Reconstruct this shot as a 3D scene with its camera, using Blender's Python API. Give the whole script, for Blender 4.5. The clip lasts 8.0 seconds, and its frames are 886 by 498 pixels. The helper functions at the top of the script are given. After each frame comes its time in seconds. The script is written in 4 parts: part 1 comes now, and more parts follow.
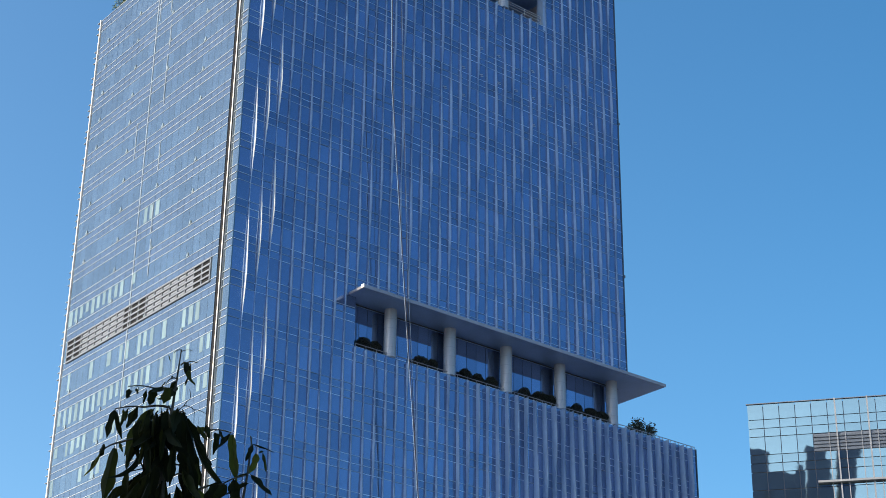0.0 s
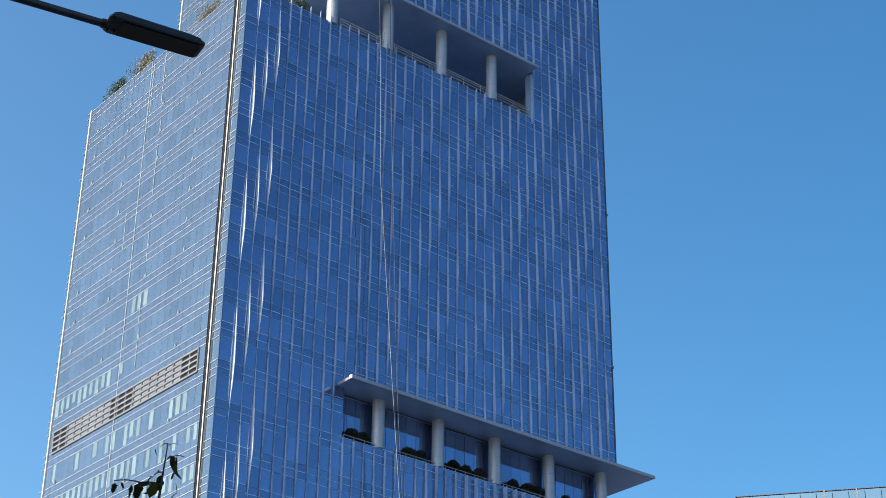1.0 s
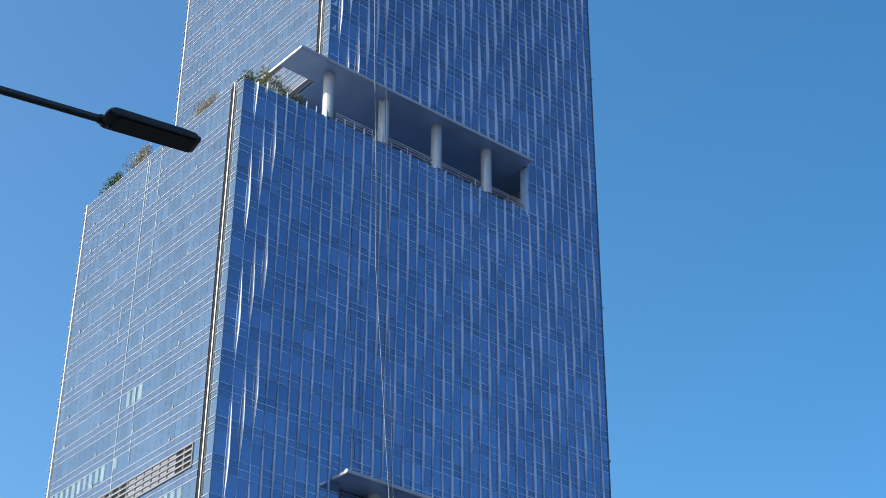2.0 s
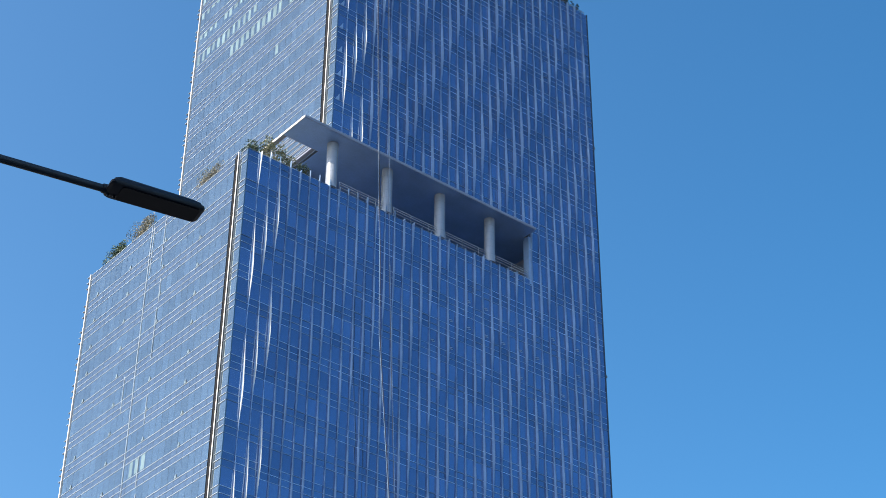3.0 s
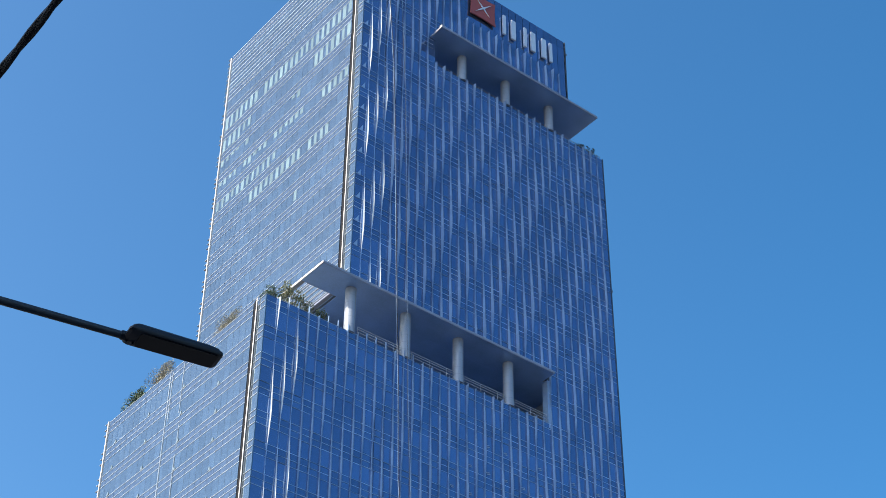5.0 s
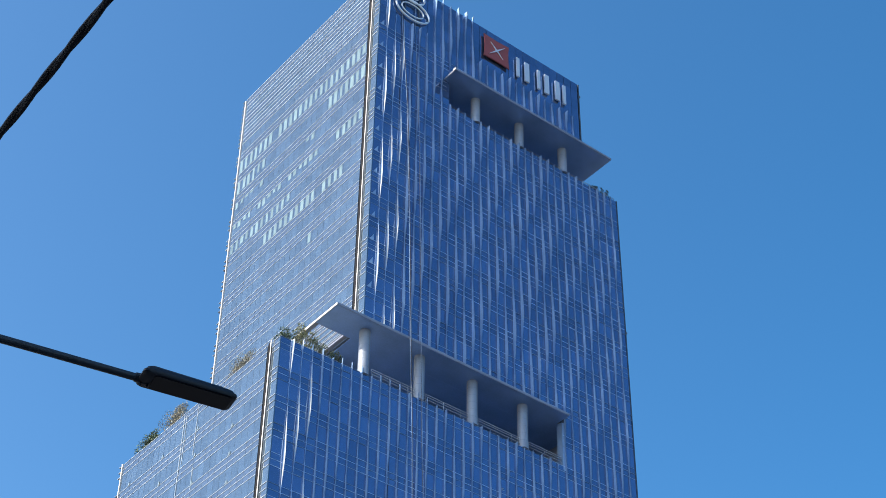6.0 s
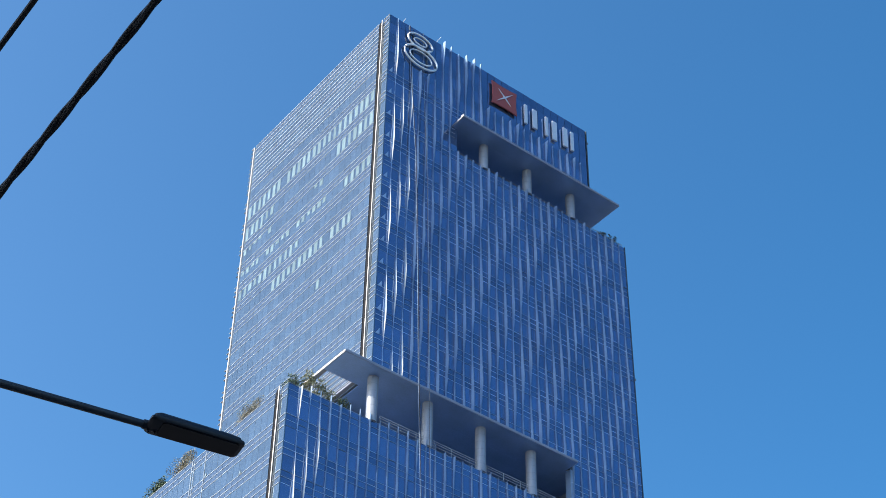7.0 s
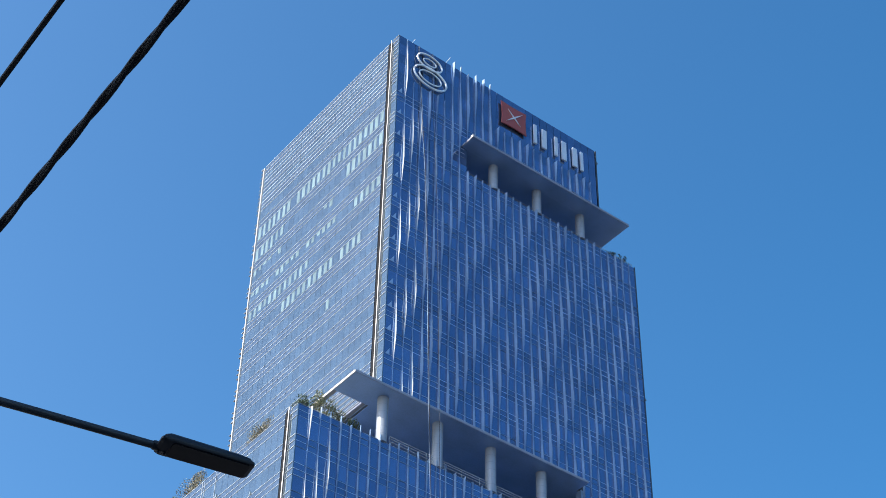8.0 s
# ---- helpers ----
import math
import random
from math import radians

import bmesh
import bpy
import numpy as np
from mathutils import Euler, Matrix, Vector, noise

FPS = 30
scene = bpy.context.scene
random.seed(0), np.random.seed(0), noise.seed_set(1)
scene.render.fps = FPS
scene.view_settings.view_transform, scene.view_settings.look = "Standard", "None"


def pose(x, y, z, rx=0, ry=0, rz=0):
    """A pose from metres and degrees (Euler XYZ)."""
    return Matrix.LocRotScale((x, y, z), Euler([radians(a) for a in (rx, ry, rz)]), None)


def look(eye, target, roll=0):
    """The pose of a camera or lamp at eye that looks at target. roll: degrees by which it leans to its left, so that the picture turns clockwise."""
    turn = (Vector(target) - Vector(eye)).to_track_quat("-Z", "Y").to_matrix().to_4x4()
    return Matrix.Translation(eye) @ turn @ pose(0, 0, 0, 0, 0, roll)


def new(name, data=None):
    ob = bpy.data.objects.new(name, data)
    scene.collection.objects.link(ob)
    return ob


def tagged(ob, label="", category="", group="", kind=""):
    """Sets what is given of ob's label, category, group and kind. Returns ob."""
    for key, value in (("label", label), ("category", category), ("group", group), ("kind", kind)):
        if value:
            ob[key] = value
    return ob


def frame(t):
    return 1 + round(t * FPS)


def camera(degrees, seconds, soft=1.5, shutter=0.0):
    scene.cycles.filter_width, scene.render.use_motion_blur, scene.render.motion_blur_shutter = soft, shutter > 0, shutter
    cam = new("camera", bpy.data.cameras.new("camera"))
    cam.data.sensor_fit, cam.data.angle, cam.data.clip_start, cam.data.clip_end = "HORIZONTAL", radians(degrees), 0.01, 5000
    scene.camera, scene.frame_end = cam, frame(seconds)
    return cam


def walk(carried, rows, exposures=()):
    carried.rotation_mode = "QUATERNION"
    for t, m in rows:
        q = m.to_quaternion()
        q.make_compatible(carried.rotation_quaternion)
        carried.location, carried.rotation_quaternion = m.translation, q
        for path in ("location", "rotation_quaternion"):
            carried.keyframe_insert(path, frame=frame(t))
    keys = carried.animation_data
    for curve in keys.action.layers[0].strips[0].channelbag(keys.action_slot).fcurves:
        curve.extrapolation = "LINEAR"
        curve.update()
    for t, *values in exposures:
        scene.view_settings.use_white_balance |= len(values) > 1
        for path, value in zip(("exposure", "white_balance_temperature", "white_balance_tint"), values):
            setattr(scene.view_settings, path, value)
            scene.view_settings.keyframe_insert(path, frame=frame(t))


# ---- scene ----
cam = camera(29.14, 8.0, soft=0.58)
EYE = (0.0, 0.0, 1.6)
RISE = [(0.0, 0.0), (0.5, 0.005), (1.0, 0.011), (1.5, 0.014), (2.0, 0.016), (8.0, 0.016)]   # the arms lift a little as they tilt up
PATH = [
    (0, -38.992, 25.165, 0.78),
    (0.5, -39.202, 26.393, 0.77),
    (1, -39.381, 28.210, 0.70),
    (1.5, -39.460, 29.449, 0.62),
    (2, -39.522, 31.345, 0.50),
    (2.2, -39.481, 32.007, 0.56),
    (3.5, -39.306, 34.666, 0.36),
    (4, -39.118, 36.074, 0.36),
    (4.5, -38.855, 37.323, 0.46),
    (4.7, -38.744, 37.858, 0.47),
    (6, -37.931, 39.897, 0.86),
    (6.5, -37.729, 40.817, 0.96),
    (7, -37.535, 41.453, 1.08),
    (7.5, -37.368, 41.814, 1.18),
    (8, -37.076, 42.127, 1.28),
]


def turned(t, yaw, pitch, roll):
    y, p = radians(yaw), radians(pitch)
    ahead = Vector((-math.sin(y) * math.cos(p), math.cos(y) * math.cos(p), math.sin(p)))
    lift = next(a[1] + (b[1] - a[1]) * (t - a[0]) / (b[0] - a[0]) for a, b in zip(RISE, RISE[1:]) if t <= b[0])
    eye = Vector(EYE) + Vector((0, 0, lift))
    return look(eye, eye + 2 * ahead, roll)


walk(cam, [(t, turned(t, y, p, r)) for t, y, p, r in PATH], exposures=[(0.0, 0.655, 7280, 10), (2.0, 0.69, 6950, 10), (4.0, 0.72, 6700, 10), (6.0, 0.74, 6600, 10), (8.0, 0.74, 6550, 10)])

# ---------------------------------------------------------------- light
SUN_AZ = radians(-85.3)      # from +y towards +x
SUN_EL = radians(32)
world = bpy.data.worlds.new("sky")
scene.world = world
world.use_nodes = True
wn, wl = world.node_tree.nodes, world.node_tree.links
sky = wn.new("ShaderNodeTexSky")
sky.sky_type, sky.sun_disc = "NISHITA", False
sky.sun_elevation, sky.sun_rotation = SUN_EL, SUN_AZ
sky.air_density, sky.dust_density, sky.ozone_density = 1.0, 1.5, 3.6
deep = wn.new("ShaderNodeHueSaturation")
deep.inputs["Hue"].default_value = 0.4955
wl.new(sky.outputs[0], deep.inputs["Color"])
# haze: the whole sky grows a little brighter towards the sun
toward = wn.new("ShaderNodeVectorMath")
toward.operation = "DOT_PRODUCT"
toward.inputs[1].default_value = (math.sin(SUN_AZ), math.cos(SUN_AZ), 0.0)
wl.new(wn.new("ShaderNodeTexCoord").outputs["Generated"], toward.inputs[0])
haze = wn.new("ShaderNodeMapRange")
haze.inputs[1].default_value, haze.inputs[2].default_value = -1.0, 1.0
haze.inputs[3].default_value, haze.inputs[4].default_value = 0.8, 1.75
wl.new(toward.outputs["Value"], haze.inputs[0])
wl.new(haze.outputs[0], deep.inputs["Value"])
paler = wn.new("ShaderNodeMapRange")
paler.inputs[1].default_value, paler.inputs[2].default_value = -1.0, 1.0
paler.inputs[3].default_value, paler.inputs[4].default_value = 1.345, 1.0
wl.new(toward.outputs["Value"], paler.inputs[0])
wl.new(paler.outputs[0], deep.inputs["Saturation"])
wl.new(deep.outputs[0], wn["Background"].inputs[0])
wn["Background"].inputs[1].default_value = 0.15

sun = new("sun", bpy.data.lights.new("sun", "SUN"))
sun.data.energy, sun.data.angle, sun.data.color = 5.2, radians(0.53), (1.0, 0.85, 0.68)
SUN_WAY = Vector((math.sin(SUN_AZ) * math.cos(SUN_EL), math.cos(SUN_AZ) * math.cos(SUN_EL), math.sin(SUN_EL)))
sun.matrix_world = look(SUN_WAY * 400, (0, 0, 0))


# ---------------------------------------------------------------- materials
def material(name, colour, rough=0.5, metal=0.0, spec=0.5, vary=0.25, scale=1.0, fine=20.0, bump=0.0, rand="", rand_amount=0.0, stain=None):
    """A surface with two scales of variation; rand: 'object' or 'island' shifts its value piece by piece."""
    m = bpy.data.materials.new(name)
    m.use_nodes = True
    n, k = m.node_tree.nodes, m.node_tree.links
    b = n["Principled BSDF"]
    b.inputs["Roughness"].default_value, b.inputs["Metallic"].default_value = rough, metal
    b.inputs["Specular IOR Level"].default_value = spec
    co = n.new("ShaderNodeTexCoord")
    big, small = n.new("ShaderNodeTexNoise"), n.new("ShaderNodeTexNoise")
    big.inputs["Scale"].default_value, small.inputs["Scale"].default_value = scale, fine
    big.inputs["Detail"].default_value, small.inputs["Detail"].default_value = 4.0, 3.0
    for t in (big, small):
        k.new(co.outputs["Object"], t.inputs["Vector"])
    mix = n.new("ShaderNodeMix")
    mix.data_type = "FLOAT"
    mix.inputs[0].default_value = 0.35
    k.new(big.outputs[0], mix.inputs[2])
    k.new(small.outputs[0], mix.inputs[3])
    ramp = n.new("ShaderNodeValToRGB")
    lo = [c * (1 - vary) for c in colour]
    hi = [min(1.0, c * (1 + vary)) for c in colour]
    ramp.color_ramp.elements[0].position, ramp.color_ramp.elements[1].position = 0.3, 0.7
    ramp.color_ramp.elements[0].color, ramp.color_ramp.elements[1].color = (*(stain or lo), 1), (*hi, 1)
    k.new(mix.outputs[0], ramp.inputs[0])
    out = ramp.outputs[0]
    if rand:
        src = n.new("ShaderNodeObjectInfo").outputs["Random"] if rand == "object" else n.new("ShaderNodeNewGeometry").outputs["Random Per Island"]
        span = n.new("ShaderNodeMapRange")
        span.inputs[3].default_value, span.inputs[4].default_value = 1 - rand_amount, 1 + rand_amount
        k.new(src, span.inputs[0])
        hsv = n.new("ShaderNodeHueSaturation")
        k.new(span.outputs[0], hsv.inputs["Value"])
        k.new(out, hsv.inputs["Color"])
        out = hsv.outputs[0]
    k.new(out, b.inputs["Base Color"])
    if bump:
        bn = n.new("ShaderNodeBump")
        bn.inputs["Strength"].default_value, bn.inputs["Distance"].default_value = bump, 0.01
        k.new(small.outputs[0], bn.inputs["Height"])
        k.new(bn.outputs[0], b.inputs["Normal"])
    return m


def coated_glass(name, tint, metal, rand, rough=0.04, amount=0.13):
    """Sun-control glass: a tinted half mirror over a dark body, slightly different pane by pane."""
    m = material(name, tint, rough, metal, 0.6, 0.1, 0.08, 1.5, 0.0, rand, amount)
    n, k = m.node_tree.nodes, m.node_tree.links
    wave = n.new("ShaderNodeTexNoise")
    wave.inputs["Scale"].default_value, wave.inputs["Detail"].default_value = 0.5, 1.0
    k.new(n["Texture Coordinate"].outputs["Object"], wave.inputs["Vector"])
    bn = n.new("ShaderNodeBump")
    bn.inputs["Strength"].default_value, bn.inputs["Distance"].default_value = 0.15, 0.02
    k.new(wave.outputs[0], bn.inputs["Height"])
    k.new(bn.outputs[0], n["Principled BSDF"].inputs["Normal"])
    return m


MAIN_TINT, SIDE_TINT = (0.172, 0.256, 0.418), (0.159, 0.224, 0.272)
M = dict(
    glass=coated_glass("vision_glass", MAIN_TINT, 0.85, "object"),
    glass_j=coated_glass("vision_glass_joined", MAIN_TINT, 0.85, "island"),
    span=coated_glass("spandrel_glass", (0.156, 0.238, 0.385), 0.85, "object", 0.08),
    span_j=coated_glass("spandrel_glass_joined", (0.156, 0.238, 0.385), 0.85, "island", 0.08),
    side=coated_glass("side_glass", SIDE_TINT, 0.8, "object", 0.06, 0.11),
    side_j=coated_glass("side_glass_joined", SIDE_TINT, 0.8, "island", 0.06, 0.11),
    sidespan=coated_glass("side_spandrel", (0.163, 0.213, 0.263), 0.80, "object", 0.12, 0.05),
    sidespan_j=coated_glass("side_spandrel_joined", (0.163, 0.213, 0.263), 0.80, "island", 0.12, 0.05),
    blind=material("blind_behind_glass", (0.126, 0.19, 0.21), 0.12, 0.0, 0.8, 0.15, 0.5, 6, rand="island", rand_amount=0.2),
    fin=material("fin_aluminium", (0.215, 0.34, 0.53), 0.35, 0.1, 0.5, 0.15, 0.15, 2.0),
    transom=material("transom_aluminium", (0.34, 0.43, 0.57), 0.35, 0.5, 0.5, 0.12, 0.3, 4, 0, "object", 0.5),
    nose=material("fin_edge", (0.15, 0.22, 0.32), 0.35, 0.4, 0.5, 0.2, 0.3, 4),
    transom_j=material("transom_aluminium_joined", (0.34, 0.43, 0.57), 0.35, 0.5, 0.5, 0.12, 0.3, 4, 0, "island", 0.5),
    joint=material("column_joint", (0.19, 0.22, 0.27), 0.6, 0, 0.4, 0.15, 0.5, 6),
    vent=material("vent_flap_glass", (0.20, 0.27, 0.32), 0.3, 0.2, 0.5, 0.15, 0.5, 5),
    rail=material("rail_aluminium", (0.35, 0.41, 0.47), 0.4, 0.15, 0.5, 0.1, 0.4, 5),
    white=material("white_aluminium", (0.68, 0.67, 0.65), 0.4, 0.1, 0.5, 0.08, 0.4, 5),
    frame=material("dark_frame", (0.05, 0.07, 0.10), 0.45, 0.3, 0.5, 0.25, 0.6, 8),
    groove=material("end_wall_panel", (0.08, 0.085, 0.10), 0.5, 0.2, 0.5, 0.2, 0.5, 5),
    slab=material("canopy_metal", (0.23, 0.255, 0.31), 0.42, 0.3, 0.5, 0.18, 0.25, 6, 0.05),
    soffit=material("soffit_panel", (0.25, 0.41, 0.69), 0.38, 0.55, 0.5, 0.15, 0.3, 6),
    column=material("column_cladding", (0.25, 0.295, 0.36), 0.4, 0.15, 0.5, 0.1, 0.4, 7, 0.03),
    concrete=material("terrace_concrete", (0.21, 0.21, 0.205), 0.8, 0, 0.3, 0.2, 0.4, 6, 0.2),
    louver=material("louver_grey", (0.15, 0.172, 0.205), 0.5, 0.2, 0.4, 0.15, 0.4, 6),
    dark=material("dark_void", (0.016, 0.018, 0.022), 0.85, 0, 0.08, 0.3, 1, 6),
    rope=material("rope_pale", (0.32, 0.41, 0.52), 0.8, 0, 0.2, 0.15, 3, 30),
    rope_dark=material("rope_dark", (0.05, 0.05, 0.06), 0.8, 0, 0.2, 0.2, 3, 30),
    silver=material("sign_silver", (0.72, 0.73, 0.74), 0.3, 0.5, 0.5, 0.08, 0.5, 6),
    red=material("sign_red", (0.26, 0.06, 0.052), 0.45, 0, 0.4, 0.12, 0.5, 6),
    lamp=material("lamp_housing", (0.016, 0.017, 0.022), 0.5, 0.3, 0.5, 0.25, 6, 60, 0.05),
    lens=material("lamp_lens", (0.007, 0.007, 0.010), 0.5, 0, 0.2, 0.2, 8, 50),
    pole=material("pole_paint", (0.04, 0.042, 0.048), 0.5, 0.3, 0.5, 0.25, 4, 40, 0.05),
    cable=material("cable_sheath", (0.009, 0.009, 0.011), 0.7, 0, 0.25, 0.3, 8, 80, 0.1),
    bark=material("bark", (0.10, 0.085, 0.065), 0.85, 0, 0.2, 0.3, 12, 80, 0.4),
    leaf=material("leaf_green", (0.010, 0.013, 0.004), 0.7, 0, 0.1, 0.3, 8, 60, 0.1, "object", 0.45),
    bush=material("bush_green", (0.065, 0.105, 0.07), 0.6, 0, 0.3, 0.3, 3, 20, 0, "island", 0.5),
    bush_pale=material("pale_bush_green", (0.195, 0.197, 0.16), 0.7, 0, 0.3, 0.3, 3, 20, 0, "island", 0.4),
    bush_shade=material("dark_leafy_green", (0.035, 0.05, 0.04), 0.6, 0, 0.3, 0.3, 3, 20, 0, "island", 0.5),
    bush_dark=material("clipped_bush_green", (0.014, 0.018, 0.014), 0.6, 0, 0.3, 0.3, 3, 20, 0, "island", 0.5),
    bush_dry=material("dry_bush_green", (0.165, 0.18, 0.105), 0.6, 0, 0.3, 0.3, 3, 20, 0, "island", 0.4),
    asphalt=material("paved_city_ground", (0.11, 0.115, 0.12), 0.9, 0, 0.3, 0.25, 0.5, 30, 0.3),
    paving=material("paving", (0.28, 0.27, 0.25), 0.85, 0, 0.3, 0.2, 0.5, 15, 0.3),
    render_wall=material("rendered_wall", (0.38, 0.37, 0.35), 0.85, 0, 0.3, 0.15, 0.15, 4, 0.2),
    block=material("dark_blue_cladding", (0.13, 0.23, 0.42), 0.6, 0.0, 0.2, 0.12, 0.1, 3),
    far_glass=coated_glass("far_glass", (0.225, 0.315, 0.325), 0.97, "object", 0.02, 0.05),
    far_frame=material("far_frame", (0.085, 0.105, 0.14), 0.4, 0.4, 0.5, 0.15, 0.5, 6),
)


leaf_n, leaf_l = M["leaf"].node_tree.nodes, M["leaf"].node_tree.links
glow = leaf_n.new("ShaderNodeBsdfTranslucent")
glow.inputs["Color"].default_value = (0.18, 0.18, 0.03, 1)
blend = leaf_n.new("ShaderNodeMixShader")
pick = leaf_n.new("ShaderNodeMapRange")
pick.inputs[1].default_value, pick.inputs[2].default_value = 0.72, 1.0
pick.inputs[3].default_value, pick.inputs[4].default_value = 0.06, 0.5
leaf_l.new(leaf_n["Object Info"].outputs["Random"], pick.inputs[0])
leaf_l.new(pick.outputs[0], blend.inputs[0])
leaf_l.new(leaf_n["Principled BSDF"].outputs[0], blend.inputs[1])
leaf_l.new(glow.outputs[0], blend.inputs[2])
leaf_l.new(blend.outputs[0], leaf_n["Material Output"].inputs[0])


# ---------------------------------------------------------------- mesh tools
class Bag:
    """Vertices and faces gathered for one mesh."""

    def __init__(self):
        self.v, self.f = [], []

    def box(self, x0, x1, y0, y1, z0, z1, m=None):
        i = len(self.v)
        pts = [Vector((x, y, z)) for z in (z0, z1) for y in (y0, y1) for x in (x0, x1)]
        self.v += [tuple(m @ p) if m else tuple(p) for p in pts]
        self.f += [tuple(i + j for j in q) for q in ((0, 2, 3, 1), (4, 5, 7, 6), (0, 1, 5, 4), (2, 6, 7, 3), (0, 4, 6, 2), (1, 3, 7, 5))]
        return self

    def loft(self, rings, closed=True, cap=True):
        i, n = len(self.v), len(rings[0])
        for r in rings:
            self.v += [tuple(p) for p in r]
        for a in range(len(rings) - 1):
            for b in range(n if closed else n - 1):
                c = (b + 1) % n
                self.f.append((i + a * n + b, i + a * n + c, i + (a + 1) * n + c, i + (a + 1) * n + b))
        if cap:
            self.f.append(tuple(i + b for b in reversed(range(n))))
            self.f.append(tuple(i + (len(rings) - 1) * n + b for b in range(n)))
        return self

    def tube(self, pts, radii, sides=8, cap=True):
        pts = [Vector(p) for p in pts]
        rings = []
        for a, p in enumerate(pts):
            d = (pts[min(a + 1, len(pts) - 1)] - pts[max(a - 1, 0)]).normalized()
            u = d.cross(Vector((0, 0, 1)) if abs(d.z) < 0.9 else Vector((1, 0, 0))).normalized()
            w = d.cross(u)
            r = radii[a] if isinstance(radii, (list, tuple)) else radii
            rings.append([p + r * (math.cos(2 * math.pi * s / sides) * u + math.sin(2 * math.pi * s / sides) * w) for s in range(sides)])
        return self.loft(rings, True, cap)

    def poly(self, pts):
        i = len(self.v)
        self.v += [tuple(p) for p in pts]
        self.f.append(tuple(range(i, i + len(pts))))
        return self

    def mesh(self, name, mat, smooth=False):
        me = bpy.data.meshes.new(name)
        me.from_pydata(self.v, [], self.f)
        bm = bmesh.new()
        bm.from_mesh(me)
        bmesh.ops.recalc_face_normals(bm, faces=bm.faces)
        bm.to_mesh(me)
        bm.free()
        me.materials.append(mat)
        if smooth:
            me.shade_smooth()
            me.set_sharp_from_angle(angle=radians(40))
        return me


def part(name, bag, mat, parent, label="", smooth=False, kind=""):
    me = bag if isinstance(bag, bpy.types.Mesh) else bag.mesh(name, mat, smooth)
    ob = new(name, me)
    ob.parent = parent
    return tagged(ob, label, kind=kind)


def thing(name, label, category, at=(0, 0, 0), group="", kind=""):
    ob = new(name)
    ob.location = at
    ob.empty_display_size = 0.3
    return tagged(ob, label, category, group, kind)


def solid(name, bag, mat, label, category, group="", kind="", smooth=False):
    return tagged(new(name, bag.mesh(name, mat, smooth)), label, category, group, kind)


rng = random.Random(7)

# ---------------------------------------------------------------- ground
solid("ground", Bag().box(-3000, 3000, -3000, 3000, -0.6, 0.0), M["asphalt"], "grey paved ground reaching to the horizon", "ground", kind="structure")
solid("pavement", Bag().box(80, 180, 141, 196, 0.004, 0.16), M["paving"], "pale paved plinth under the office tower", "pavement", kind="structure")

# ---------------------------------------------------------------- office tower: the plan
FRONT, BACK = 150.0, 189.3           # main facade, far end of the side facade
XL, X3 = 90.86, 103.53               # side facade of the lower and of the upper block
R1, R2, R3 = 166.1, 153.35, 146.0    # right-hand ends, block by block
MOD, FIN0 = 1.5583, 92.72            # facade module, first fin
T1, T2, T3, TOP = 75.85, 132.5, 190.2, 213.0
O1X, O2X, O3X = 108.2, 139.0, 117.2  # where the terrace openings begin or end
C1, C2, C3 = 82.0, 139.8, 195.4      # undersides of the canopies
RECESS, DEEP, DEEP3 = 151.65, 158.5, 156.5           # set-back walls of the first and of the upper terraces
LEVELS = [62.5 - 4.25 * i for i in range(14, 0, -1)] + [62.5, 66.75, 71.0, 75.75, 80.5, 85.25]
LEVELS += [85.25 + 4.24 * i for i in range(1, 11)] + [132.4, 137.65, 142.9]
LEVELS += [142.9 + 4.255 * i for i in range(1, 11)] + [190.2, 195.0, 199.8, 204.2, 208.6, 213.0]


def on_main(x, z):
    """Whether the main facade has wall at x, z."""
    if z < T1 - 0.05:
        return XL < x < R1
    if z < C1 + 0.4:
        return XL < x < O1X
    if z < T2 - 0.05:
        return XL < x < R2
    if z < C2 + 0.4:
        return O2X < x < R2
    if z < T3 - 0.05:
        return X3 < x < R2
    if z < C3 + 0.4:
        return X3 < x < O3X
    return X3 < x < R3


tower = thing("office_tower", "tall stepped office tower of blue reflective glass with pale fins", "skyscraper", (120, 170, 0))
INV = Matrix.Translation((-120, -170, 0))


def tpart(name, bag, mat, label="", parent=None, smooth=False, kind=""):
    """A part of the tower, given in world metres."""
    bag.v = [(x - 120, y - 170, z) for x, y, z in bag.v]
    return part(name, bag, mat, parent or tower, label, smooth, kind)


